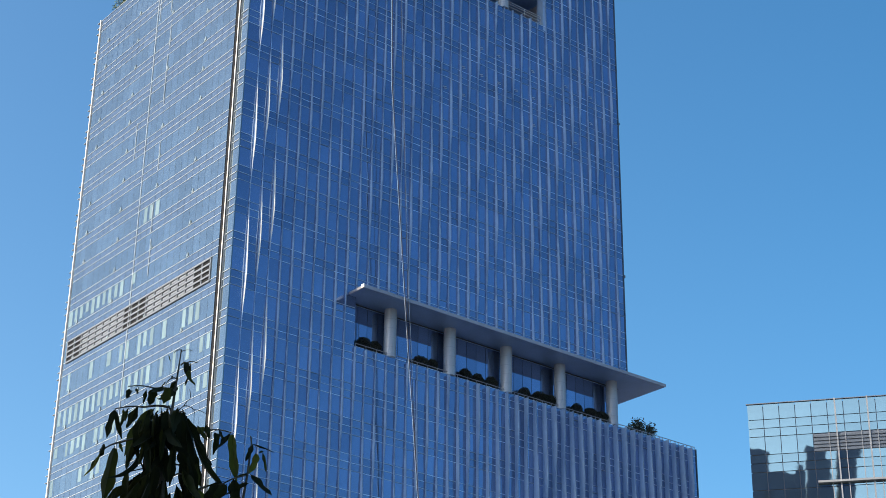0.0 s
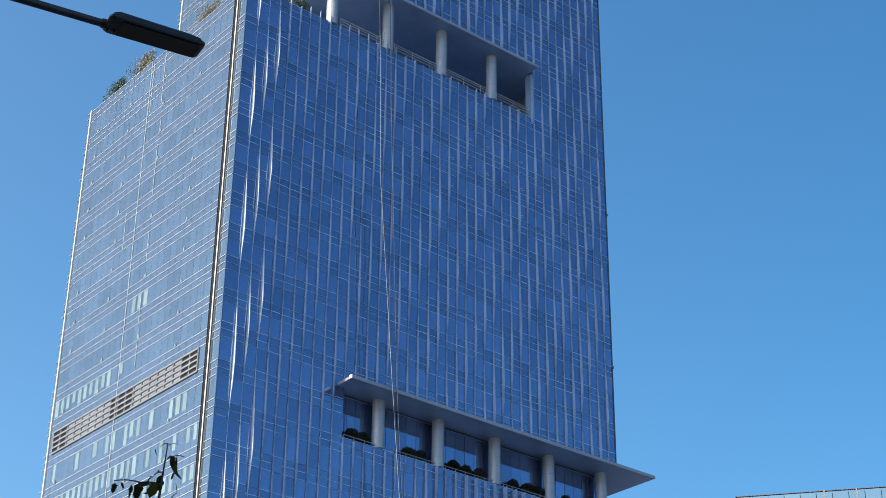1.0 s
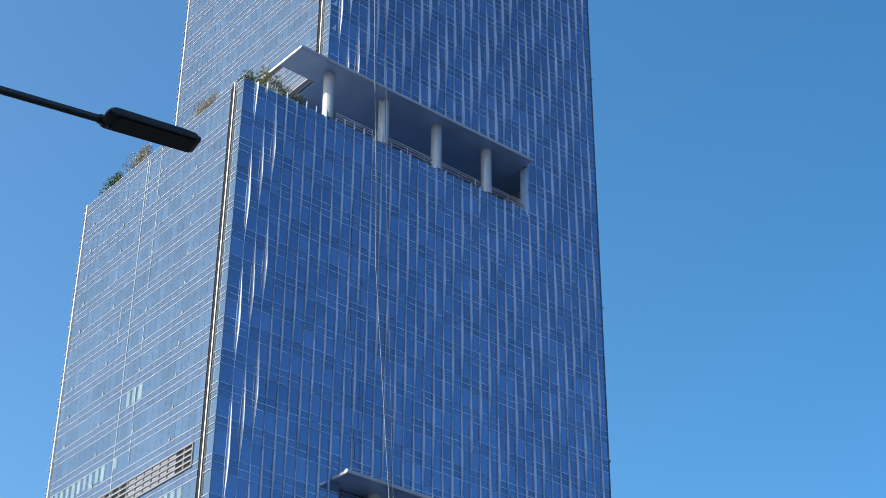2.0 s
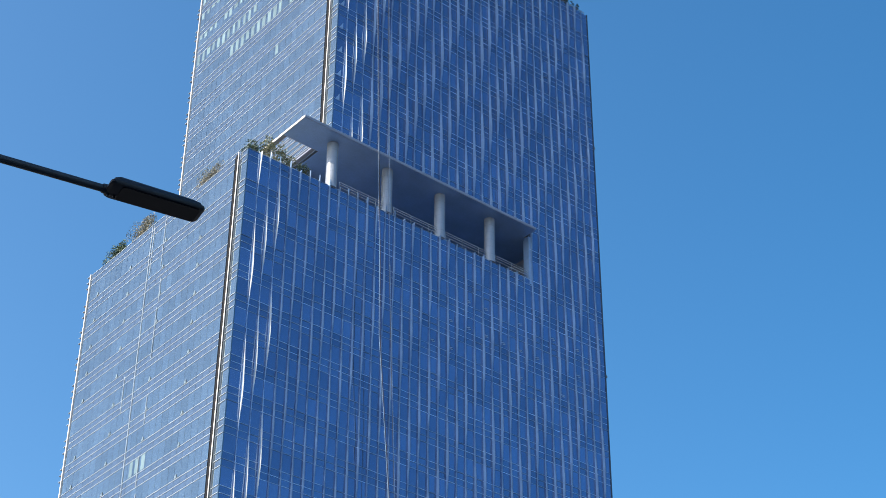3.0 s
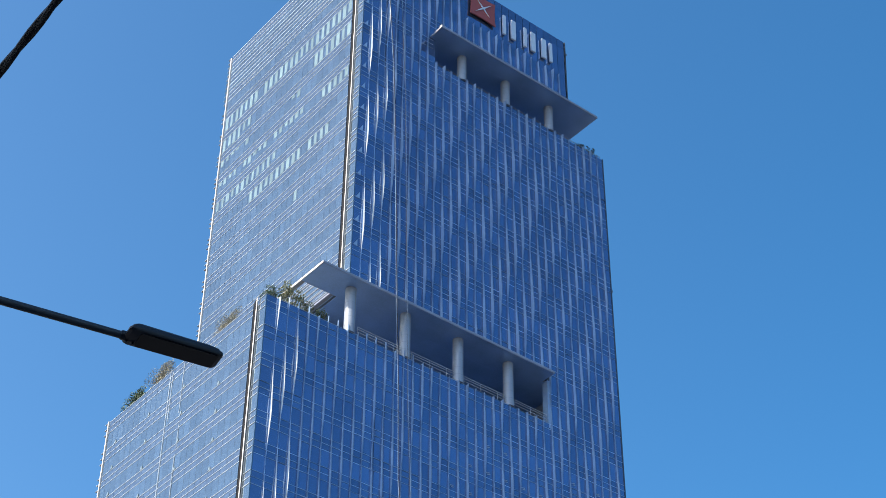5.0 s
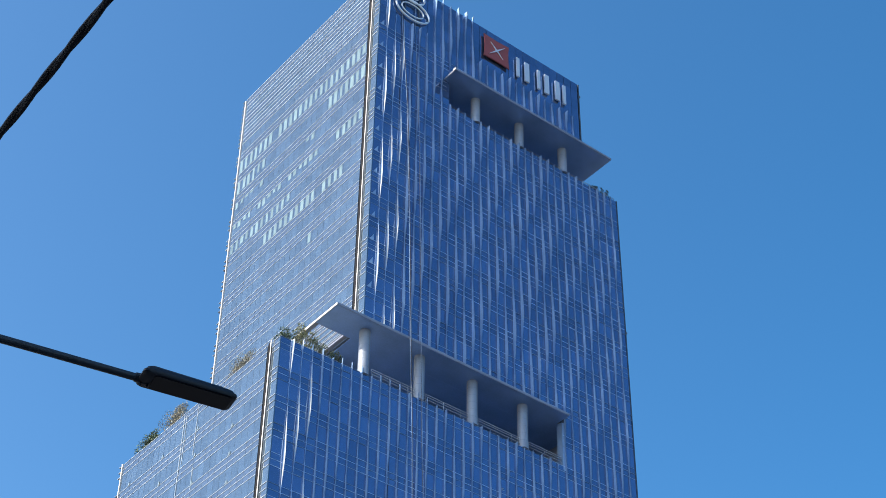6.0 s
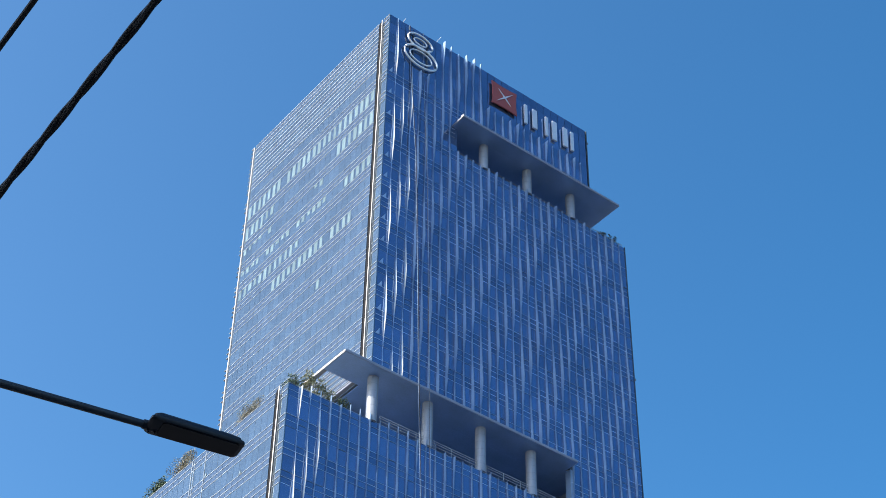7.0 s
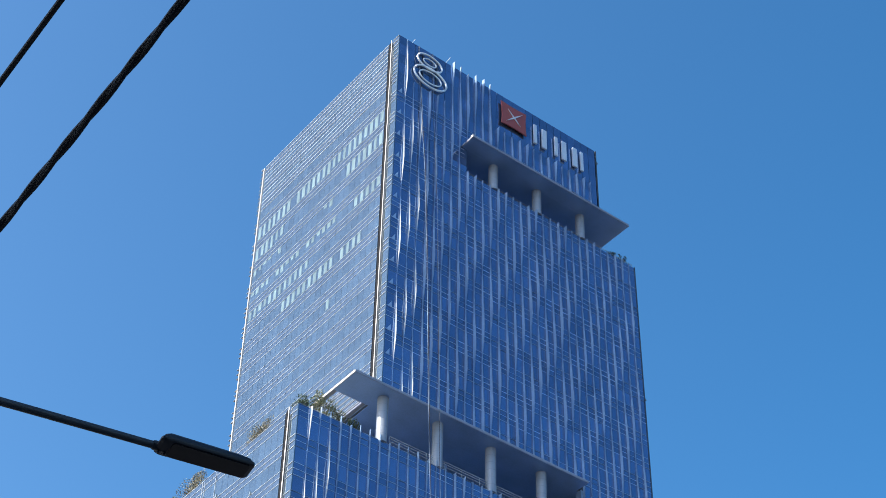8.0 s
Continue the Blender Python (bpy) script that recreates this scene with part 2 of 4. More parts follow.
# bodies behind the glass, block by block
main_facade = tpart("main_facade", Bag().box(XL + 0.25, R1 - 0.2, FRONT + 0.25, BACK - 0.1, 0.1, T1 - 1.0), M["frame"], "dark frame behind the glass")
for block in (
    (XL + 0.25, O1X, FRONT + 0.25, BACK - 0.1, T1 - 1.0, C1 + 0.3),
    (O1X, R2 - 0.3, RECESS + 0.2, BACK - 0.1, T1 - 1.0, C1 + 0.3),
    (XL + 0.25, R2 - 0.2, FRONT + 0.25, BACK - 0.1, C1 + 0.3, T2 - 1.0),
    (X3 + 0.25, O2X, DEEP + 0.2, BACK - 0.1, T2 - 1.0, C2 + 0.3),
    (O2X + 3.5, R2 - 0.2, FRONT + 0.25, BACK - 0.1, T2 - 1.0, C2 + 0.3),
    (O2X + 0.45, O2X + 3.5, FRONT + 0.25, FRONT + 0.6, T2 - 1.0, C2 + 0.3),
    (O2X, O2X + 3.5, DEEP + 0.2, BACK - 0.1, T2 - 1.0, C2 + 0.3),
    (X3 + 0.25, R2 - 0.2, FRONT + 0.25, BACK - 0.1, C2 + 0.3, T3 - 1.0),
    (X3 + 0.25, O3X, FRONT + 0.25, BACK - 0.1, T3 - 1.0, C3 + 0.3),
    (O3X, R3 - 0.3, DEEP3 + 0.2, BACK - 0.1, T3 - 1.0, C3 + 0.3),
    (X3 + 0.25, R3 - 0.2, FRONT + 0.25, BACK - 0.1, C3 + 0.3, TOP - 1.2),
):
    tpart("core_block", Bag().box(*block), M["frame"])

# glass of the main facade: vision panes and spandrels
near = {}


def near_pane(kind, mat, w, h):
    key = (kind, round(w, 3), round(h, 3))
    if key not in near:
        near[key] = Bag().box(-w / 2, w / 2, -0.02, 0.03, -h / 2, h / 2).mesh(kind, mat)
    return near[key]


def add_panes(cells, axis, kinds, is_near, joined_names, parent):
    """cells: (u0, u1, z0, z1, spandrel). axis 'x': main facade, 'y': a side facade at the plane given with each cell."""
    bags = [Bag(), Bag()]
    for u0, u1, z0, z1, sp, plane in cells:
        w, h = u1 - u0 - (0.07 if axis == "x" else 0.045), z1 - z0 - 0.05
        c = (u0 + u1) / 2
        wob = 0.35 if axis == "x" else 0.15
        ax, az = rng.gauss(0, wob), rng.gauss(0, wob)
        place = (c, plane, (z0 + z1) / 2) if axis == "x" else (plane, c, (z0 + z1) / 2)
        m = Matrix.Translation(place) @ pose(0, 0, 0, ax, 0, az) @ (Matrix() if axis == "x" else pose(0, 0, 0, 0, 0, -90))
        if is_near(c, z0):
            ob = new(kinds[sp], near_pane(kinds[sp], M[kinds[2 + sp]], w, h))
            ob.parent = parent
            ob.matrix_basis = INV @ m
        else:
            bags[sp].box(-w / 2, w / 2, -0.02, 0.03, -h / 2, h / 2, m)
    for sp in (0, 1):
        tpart(joined_names[sp], bags[sp], M[kinds[2 + sp] + "_j"], kind="stuff")


xs = [XL + 0.05] + [FIN0 + MOD * k for k in range(48)]
cells = []
for a, z0 in enumerate(LEVELS[:-1]):
    z1 = LEVELS[a + 1]
    cut = z1 - 1.86
    for x0, x1 in zip(xs, xs[1:]):
        c = (x0 + x1) / 2
        for p, q, sp in ((z0, cut, 0), (cut, z1, 1)):
            lo, hi = p, q
            if not on_main(c, (lo + hi) / 2):
                continue
            while not on_main(c, lo + 0.05):
                lo += 0.1
            while not on_main(c, hi - 0.05):
                hi -= 0.1
            x1c = min([x1] + [r for r in (R1, R2, R3) if x0 < r - 0.2 < x1 and not on_main(x1, (lo + hi) / 2)])
            if hi - lo > 0.3:
                cells.append((x0, x1c, lo, hi, sp, FRONT))
add_panes(cells, "x", ("glass_pane", "spandrel_pane", "glass", "span"), lambda c, z: XL < c < 106.5 and 66 < z < 128, ("glass_panes", "spandrel_panes"), main_facade)

# fins: blades whose depth swells and thins over four storeys, one storey higher from fin to fin
def storey(z):
    """How many levels lie below z, with the part of the one it is in."""
    i = max(0, min(len(LEVELS) - 2, sum(lv <= z for lv in LEVELS) - 1))
    return i + (z - LEVELS[i]) / (LEVELS[i + 1] - LEVELS[i])


def fin(x, z0, z1, k):
    n = max(2, round((z1 - z0) / 1.06))
    r = random.Random(100 + k)
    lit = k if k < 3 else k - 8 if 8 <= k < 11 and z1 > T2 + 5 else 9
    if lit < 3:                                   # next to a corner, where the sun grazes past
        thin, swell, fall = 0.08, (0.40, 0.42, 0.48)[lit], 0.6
    else:
        thin, fall = 0.18, 0.68
        swell = 0.43
        if z0 < C1 + 30:
            thin, swell = 0.14, 0.16 + 0.15 * min(1.0, k / 24)
        if z1 < T1 + 1:                           # the lowest block: deeper towards its far end
            more = max(0.0, min(1.0, (k - 16) / 14))
            thin, swell = thin + 0.58 * more, swell - 0.05 * more
        swell *= r.uniform(0.9, 1.1)
    rings, nose = [], []
    for a in range(n + 1):
        z = z0 + (z1 - z0) * a / n
        u = (storey(z) - k - 2 + r.gauss(0, 0.04)) / 4 % 1.0      # 0 where the blade is deepest
        w = 1 - u / fall if u < fall else (u - fall) / (1 - fall)
        d = thin + swell * w
        s = 0.03 * math.sin(2 * math.pi * (u + 0.2))
        rings.append([(x + s - 0.03, FRONT - d, z), (x + s + 0.03, FRONT - d, z), (x + 0.03, FRONT + 0.02, z), (x - 0.03, FRONT + 0.02, z)])
        if lit > 2:
            tip, back, half = -0.04, -0.004, 0.043
        else:                                     # corner blades: white nosing painted as the sun's glint, broadening where the blade is deep
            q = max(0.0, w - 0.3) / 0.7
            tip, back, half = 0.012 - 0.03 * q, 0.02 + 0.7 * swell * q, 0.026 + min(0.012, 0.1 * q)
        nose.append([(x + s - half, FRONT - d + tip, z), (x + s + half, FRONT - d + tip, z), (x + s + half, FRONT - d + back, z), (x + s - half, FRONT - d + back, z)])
    blade = tpart("fin", Bag().loft(rings), M["fin"])
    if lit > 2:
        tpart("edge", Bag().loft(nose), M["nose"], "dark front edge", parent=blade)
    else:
        tpart("edge", Bag().loft(nose), M["white"], "white front edge painted in as the sunlit glint", parent=blade)


SIGN_GAPS = ((105.4, 114.0, 203.6), (123.4, 144.4, 204.6))
for k in range(48):
    x = FIN0 + MOD * k
    runs, inside, z = [], False, 3.0
    while z < TOP + 0.05:
        now = on_main(x, z)
        if now and not inside:
            runs.append([z, z])
        if now:
            runs[-1][1] = z
        inside = now
        z += 0.2
    for z0, z1 in runs:
        if x > R1 - 0.7:
            continue
        tip = 0.0 if z1 < T1 + 1 else (0.9 if x < 116 and k % 4 else 0.15) if z1 < T2 + 1 else 0.35 if z1 < T3 + 1 else 0.8
        if abs(x - X3) < 0.8 and z0 > T2 or x > R3 - 1 and z0 > T3 and z1 > C3:
            continue
        if z1 > TOP - 1:
            for a, b, zc in SIGN_GAPS:
                if a < x < b:
                    z1, tip = zc, 0.0
            if x > 123:
                tip = -0.3
            if k < 11 or k == 16:
                tip = 0.0
        fin(x, z0 + 0.1, z1 + tip, k)

# transoms of the main facade, bay by bay
far_transoms = Bag()
for lv in LEVELS[:-1]:
    for dz in (0.0, -0.93, -1.86):
        z = lv + dz
        if z > 201.5:                             # the crown is plain glass
            continue
        edges, was = [], False
        for i in range(0, 760):
            x = XL + 0.05 + i * 0.1
            now = on_main(x, z)
            if now != was:
                edges.append(x)
                was = now
        if was:
            edges.append(R1)
        for x0, x1 in zip(edges[::2], edges[1::2]):
            n = max(1, round((x1 - x0) / MOD))
            for i in range(n):
                u0, u1, e, o = x0 + (x1 - x0) * i / n, x0 + (x1 - x0) * (i + 1) / n, rng.gauss(0, 0.012), rng.uniform(0.03, 0.09)
                if u1 < 105 and 68 < z < 100:
                    tpart("transom", Bag().box(u0 + 0.04, u1 - 0.04, FRONT - o, FRONT + 0.02, z + e - 0.03, z + e + 0.03), M["transom"], parent=main_facade)
                else:
                    far_transoms.box(u0 + 0.04, u1 - 0.04, FRONT - o, FRONT + 0.02, z + e - 0.03, z + e + 0.03)
tpart("transom_grid", far_transoms, M["transom_j"], kind="stuff")

# ---------------------------------------------------------------- side facades
side_cells, blind_bag = [], Bag()
BLIND_RUNS = [(X3, 199.8, 152.9, 168, 0.98, 0.0), (X3, 199.8, 168, 179.5, 0.8, 0.2), (X3, 199.8, 179.5, 189, 0.98, 0.0),
              (X3, 195.0, 152.9, 162, 0.98, 0.0), (X3, 195.0, 180.4, 189, 0.98, 0.3), (X3, 190.2, 165.4, 168.3, 1, 1.5), (X3, 190.2, 180, 189, 0.75, 1.7),
              (X3, 185.45, 152.9, 159, 0.98, 0.2), (X3, 185.45, 164, 189, 0.85, 0.9), (X3, 181.2, 171.5, 189, 0.92, 0.2), (X3, 176.95, 156.7, 178, 0.98, 0.0), (X3, 168.44, 163.9, 165.3, 1, 0.3),
              (XL, 89.49, 169, 189, 0.8, 0.3), (XL, 80.5, 152.9, 175, 0.75, 0.3), (XL, 80.5, 175, 188, 0.3, 0.3), (XL, 75.75, 152.9, 188, 0.8, 0.3), (XL, 71.0, 152.9, 188, 0.75, 0.3),
              (XL, 66.75, 158, 188, 0.7, 0.3), (XL, 62.5, 152.9, 188, 0.3, 0.3), (XL, 58.25, 152.9, 188, 0.3, 0.3), (XL, 97.97, 166.5, 171.2, 1, 0.0)]
ys = [152.9 + 1.456 * i for i in range(26)]
for plane, lo_z, hi_z in ((XL, 0.0, T2), (X3, T2, TOP)):
    for a, z0 in enumerate(LEVELS[:-1]):
        z1 = LEVELS[a + 1]
        if z0 < lo_z - 0.3 or z0 > hi_z - 0.5:
            continue
        cut = z1 - 1.86
        cols = [(FRONT + 0.1, 151.55)] + list(zip(ys, ys[1:]))
        for y0, y1 in cols:
            base = z0
            if plane == X3 and y0 < DEEP and z0 < C2:
                if z0 < 137:
                    continue
                base = C2 + 0.36
            louvered = plane == XL and abs(z1 - 85.25) < 0.1 and y0 > 154 and y1 < 188.5
            runs = [r for r in BLIND_RUNS if r[0] == plane and abs(r[1] - z1) < 1.5 and r[2] <= y0 < r[3]]
            if runs and rng.random() < runs[0][4] and z1 < 203 and not louvered:
                drop = max(0, runs[0][5] + rng.choice((0, 0, 0, 0.4, -0.3)))
                blind_bag.box(plane - 0.035, plane + 0.03, y0 + rng.uniform(0.2, 0.4), y1 - rng.uniform(0.3, 0.5), z0 + 0.2 + drop, cut - 0.1)
                side_cells.append((y0, y1, base, cut, 0, plane))
            elif not louvered:
                side_cells.append((y0, y1, base, cut, 0, plane))
            side_cells.append((y0, y1, cut, z1, 1, plane))
side_facade = tpart("side_facade", Bag().box(XL + 0.1, XL + 0.2, FRONT + 0.26, BACK, 0.2, T2 - 0.9).box(X3 + 0.1, X3 + 0.2, FRONT + 0.26, DEEP, C2 + 0.36, TOP - 1.0).box(X3 + 0.1, X3 + 0.2, DEEP, BACK, T2 - 0.9, TOP - 1.0), M["frame"], "dark frame behind the side glass")
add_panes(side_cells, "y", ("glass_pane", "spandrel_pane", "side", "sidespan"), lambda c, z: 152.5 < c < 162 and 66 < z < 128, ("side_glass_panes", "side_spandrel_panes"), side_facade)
tpart("window_blinds", blind_bag, M["blind"], "pale lowered blinds behind panes", kind="stuff")

for plane, lo_z, hi_z in ((XL, 0.0, T2 + 0.3), (X3, T2 + 0.3, TOP)):
    lines = []
    for lv in LEVELS:
        if lo_z < lv <= hi_z and lv < 202:
            lines += [lv, lv - 0.93, lv - 1.86]
    if plane == X3:
        lines += [202.2 + 0.98 * i for i in range(12)]
    for z in lines:
        if z < lo_z + 0.3:
            continue
        low = plane == X3 and z < C2 + 0.4
        half = 0.05 if z > 201 else 0.03
        bag = Bag().box(plane - 0.06, plane + 0.02, DEEP if low else 152.85, 189.2, z - half, z + half)
        if not low:
            bag.box(plane - 0.085, plane + 0.02, FRONT + 0.05, 151.55, z - 0.035, z + 0.035)
        bag.box(plane - 0.1, plane + 0.3, 189.7, 190.5, z - 0.025, z + 0.025)
        tpart("side_rail", bag, M["rail"])
    foot = lo_z if plane == XL else C2 + 0.2
    top = T2 + 0.1 if plane == XL else TOP - 0.1
    tpart("corner_pole", Bag().tube([(plane - 0.25, 151.75, foot), (plane - 0.25, 151.75, top)], 0.075, 10), M["white"], "white vertical pole at the corner", smooth=True)
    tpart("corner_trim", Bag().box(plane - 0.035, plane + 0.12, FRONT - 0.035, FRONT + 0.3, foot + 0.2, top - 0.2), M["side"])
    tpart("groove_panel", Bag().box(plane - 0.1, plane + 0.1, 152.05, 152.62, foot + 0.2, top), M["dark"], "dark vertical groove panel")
    tpart("end_pole", Bag().box(plane - 0.16, plane + 0.1, 189.42, 189.62, lo_z + 0.2, top), M["white"], "white vertical end trim")
    tpart("end_wall", Bag().box(plane + 0.12, plane + 6, 189.3, 189.9, lo_z + 0.2, top - 0.5), M["groove"])
    if plane == XL:
        tpart("side_mullion", Bag().box(plane - 0.1, plane + 0.01, 172.76, 172.84, lo_z + 0.3, top - 0.3), M["rail"])
for z0, z1, y in ((124, 132, 172.2), (100.5, 104.5, 168.9), (92, 96, 169.2), (86, 91, 169.0), (110, 117.5, 169.1), (118.5, 122, 168.9), (104.6, 110, 175.5), (124, 132, 169.3)):
    tpart("side_mullion", Bag().box(XL - 0.09, XL + 0.01, y, y + 0.06, z0, z1), M["rail"])

# louvres in the side facade
lou = tpart("louver_panel", Bag().box(XL - 0.02, XL + 0.08, 154.3, 188.4, 80.35, 83.4), M["dark"], "grey louvre panel with dark slots")
for r in range(5):
    z = 80.4 + 0.72 * r
    tpart("louver_bar", Bag().box(XL - 0.16, XL - 0.03, 154.3, 188.4, z - 0.11, z + 0.11), M["louver"], parent=lou)
for i in range(20):
    y = 154.3 + 34.1 * i / 19
    tpart("louver_post", Bag().box(XL - 0.13, XL - 0.03, y - 0.09, y + 0.09, 80.3, 83.4), M["louver"], parent=lou)
for i in range(19):
    if i % 9 not in (0, 1, 8):
        y = 154.3 + 34.1 * (i + 0.5) / 19
        for r in range(4):
            z = 80.4 + 0.72 * r
            tpart("louver_blade", Bag().box(XL - 0.1, XL - 0.03, y - 0.8, y + 0.5, z + 0.2, z + 0.5), M["louver"], parent=lou)

# opened vents: small pale flaps in the glass
for lv in LEVELS:
    if 62 < lv < T2 - 3:
        for y in (159.8, 168.8, 177.8, 186.7):
            if rng.random() < 0.85:
                tpart("vent_flap", Bag().loft([[(x, y - 0.24, lv + 0.12), (x, y + 0.24, lv + 0.1), (x, y - 0.06, lv + 0.66)] for x in (XL - 0.12, XL - 0.05)]), M["vent"])
for lv, ks in ((123.4, (22, 24, 28, 32, 35)), (119.17, (20, 22, 24, 26, 28, 30, 35)), (114.93, (18, 20, 28, 33))):
    for k in ks:
        x = FIN0 + MOD * (k + 0.3)
        for dx, dz, w in ((0.0, 0.74, 0.3), (0.16, 0.52, 0.24)):
            m = Matrix.Translation((x + dx, FRONT - 0.14, lv + dz)) @ pose(0, 0, 0, 40, -10, 0)
            tpart("vent_flap", Bag().box(-w, w, -0.015, 0.015, -0.045, 0.045, m), M["rail"], "pale opened vent flap")
for lv in LEVELS:
    if T2 + 12 < lv < 201:
        tpart("corner_reveal", Bag().loft([[(103.8, y, lv - 0.1), (104.5, y, lv - 0.1), (104.5, y, lv + 1.1)] for y in (FRONT - 0.07, FRONT - 0.03)]), M["fin"], "small pale triangular corner reveal")


# ---------------------------------------------------------------- terraces: slabs, back walls, canopies, columns
def canopy(bag, label):
    return tpart("canopy", bag, M["slab"], label)


def back_wall(x0, x1, z0, z1, y, mat="glass"):
    """The set-back glass wall of a terrace: full-height panes between slim mullions."""
    wall = tpart("terrace_wall", Bag().box(x0, x1, y + 0.08, y + 0.18, z0, z1), M["frame"], "dark frame of the terrace glazing")
    n = max(1, round((x1 - x0) / MOD))
    for i in range(n):
        a, b = x0 + (x1 - x0) * i / n, x0 + (x1 - x0) * (i + 1) / n
        tpart("terrace_pane", Bag().box(a + 0.03, b - 0.03, y, y + 0.05, z0, z1 - 0.3), M[mat], parent=wall)
    tpart("ledge", Bag().box(x0, x1, y - 0.05, y - 0.004, z1 - 0.3, z1 - 0.24), M["fin"], parent=wall)
    return wall


# terrace floors
tpart("terrace_floor", Bag().box(O1X, R1 - 0.1, FRONT + 0.15, BACK - 0.1, T1 - 1.0, T1 - 0.8), M["concrete"])
tpart("terrace_floor", Bag().box(XL + 0.1, O2X + 3.5, FRONT + 0.15, BACK - 0.1, T2 - 1.0, T2 - 0.8), M["concrete"])
tpart("terrace_floor", Bag().box(O3X, R2 - 0.1, FRONT + 0.15, BACK - 0.1, T3 - 1.0, T3 - 0.8), M["concrete"])
tpart("roof_slab", Bag().box(X3 + 0.1, R3 - 0.1, FRONT + 0.15, BACK - 0.1, TOP - 1.2, TOP - 1.0), M["concrete"])

back_wall(O1X, R2 - 0.25, T1 - 0.8, C1 - 0.004, RECESS)
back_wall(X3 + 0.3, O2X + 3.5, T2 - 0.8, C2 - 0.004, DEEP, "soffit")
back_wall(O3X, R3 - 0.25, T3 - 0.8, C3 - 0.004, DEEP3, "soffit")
for r, y, z0, z1 in ((R2, RECESS, T1 - 0.8, C1), (R3, DEEP3, T3 - 0.8, C3)):
    tpart("end_facade", Bag().box(r - 0.24, r - 0.1, y + 0.2, BACK, z0, z1), M["glass"])
tpart("jamb", Bag().box(O2X - 0.02, O2X + 0.42, FRONT - 0.02, FRONT + 1.1, T2 - 0.8, C2), M["fin"], "bluish metal jamb")
tpart("jamb", Bag().box(O2X + 3.4, O2X + 3.5, FRONT + 0.6, DEEP, T2 - 0.8, C2), M["column"])
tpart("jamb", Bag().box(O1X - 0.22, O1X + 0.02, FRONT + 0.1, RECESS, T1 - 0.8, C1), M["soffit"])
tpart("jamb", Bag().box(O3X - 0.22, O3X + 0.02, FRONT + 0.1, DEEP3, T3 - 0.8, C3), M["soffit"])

# canopies: a thin slab with a folded edge
canopy(Bag().box(107.3, 157.6, 147.05, RECESS + 0.3, C1, C1 + 0.34).box(107.3, 157.6, 146.98, 147.05, C1 - 0.06, C1 + 0.36).box(R2 + 0.1, 157.6, RECESS + 0.3, 160, C1, C1 + 0.34), "grey metal canopy slab over the terrace")
canopy(Bag().box(98.7, 138.7, 148.05, RECESS + 0.3, C2, C2 + 0.34).box(98.7, X3 - 0.2, RECESS + 0.3, 153.1, C2, C2 + 0.34).box(X3 + 0.3, O2X - 0.3, RECESS + 0.3, DEEP, C2, C2 + 0.29).box(O2X - 0.3, O2X + 3.4, FRONT + 0.62, DEEP, C2, C2 + 0.29).box(97.9, 138.7, 147.98, 148.05, C2 - 0.06, C2 + 0.36)
       .box(97.9, 98.5, 148.05, 161.1, C2, C2 + 0.36).box(98.7, 103.2, 160.6, 161.1, C2, C2 + 0.3).box(102.6, 103.2, 153.1, 160.6, C2, C2 + 0.3), "grey metal canopy slab with an open slatted bay")
for i in range(5):
    x = 99.3 + i * 0.75
    tpart("slat", Bag().box(x - 0.04, x + 0.04, 153.1, 160.6, C2 + 0.02, C2 + 0.24), M["louver"])
canopy(Bag().box(116.6, 149.8, 147.05, RECESS + 0.3, C3, C3 + 0.34).box(116.6, 149.8, 146.98, 147.05, C3 - 0.06, C3 + 0.36).box(O3X + 0.1, R3 + 0.1, RECESS + 0.3, DEEP3, C3, C3 + 0.29).box(R3 + 0.1, 149.8, RECESS + 0.3, DEEP3, C3, C3 + 0.34), "grey metal canopy slab under the signs")

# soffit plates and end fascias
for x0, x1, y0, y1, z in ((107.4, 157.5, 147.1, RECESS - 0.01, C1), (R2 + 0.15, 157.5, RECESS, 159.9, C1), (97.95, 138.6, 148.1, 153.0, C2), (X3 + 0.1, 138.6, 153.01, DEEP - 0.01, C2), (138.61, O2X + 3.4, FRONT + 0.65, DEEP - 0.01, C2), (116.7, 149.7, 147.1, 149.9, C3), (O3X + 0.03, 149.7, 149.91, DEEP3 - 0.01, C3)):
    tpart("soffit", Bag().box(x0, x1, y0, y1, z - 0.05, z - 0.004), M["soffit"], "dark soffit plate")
tpart("fascia", Bag().box(97.82, 97.896, 148.0, 161.0, C2 - 0.02, C2 + 0.3), M["white"], "sunlit pale end fascia")
for x, z in ((107.2, C1), (116.5, C3)):
    tpart("fascia", Bag().box(x, x + 0.096, 147.0, 147.5, z - 0.04, z + 0.42), M["white"], "sunlit pale end fascia")


def column(x, y, z0, z1, r=0.76):
    n = 20
    col = tpart("column", Bag().loft([[(x + r * math.cos(2 * math.pi * s / n), y + r * math.sin(2 * math.pi * s / n), z) for s in range(n)] for z in (z0, z1)]), M["column"], "round pale clad column", smooth=True)
    for j in range(1, int((z1 - z0) / 1.2) + 1):
        z = z0 + 1.2 * j
        if z < z1 - 0.2:
            tpart("joint_ring", Bag().loft([[(x + (r + d) * math.cos(2 * math.pi * s / n), y + (r + d) * math.sin(2 * math.pi * s / n), z + e) for s in range(n)] for d, e in ((-0.01, -0.018), (0.005, -0.018), (0.005, 0.018), (-0.01, 0.018))], cap=False), M["joint"], parent=col)


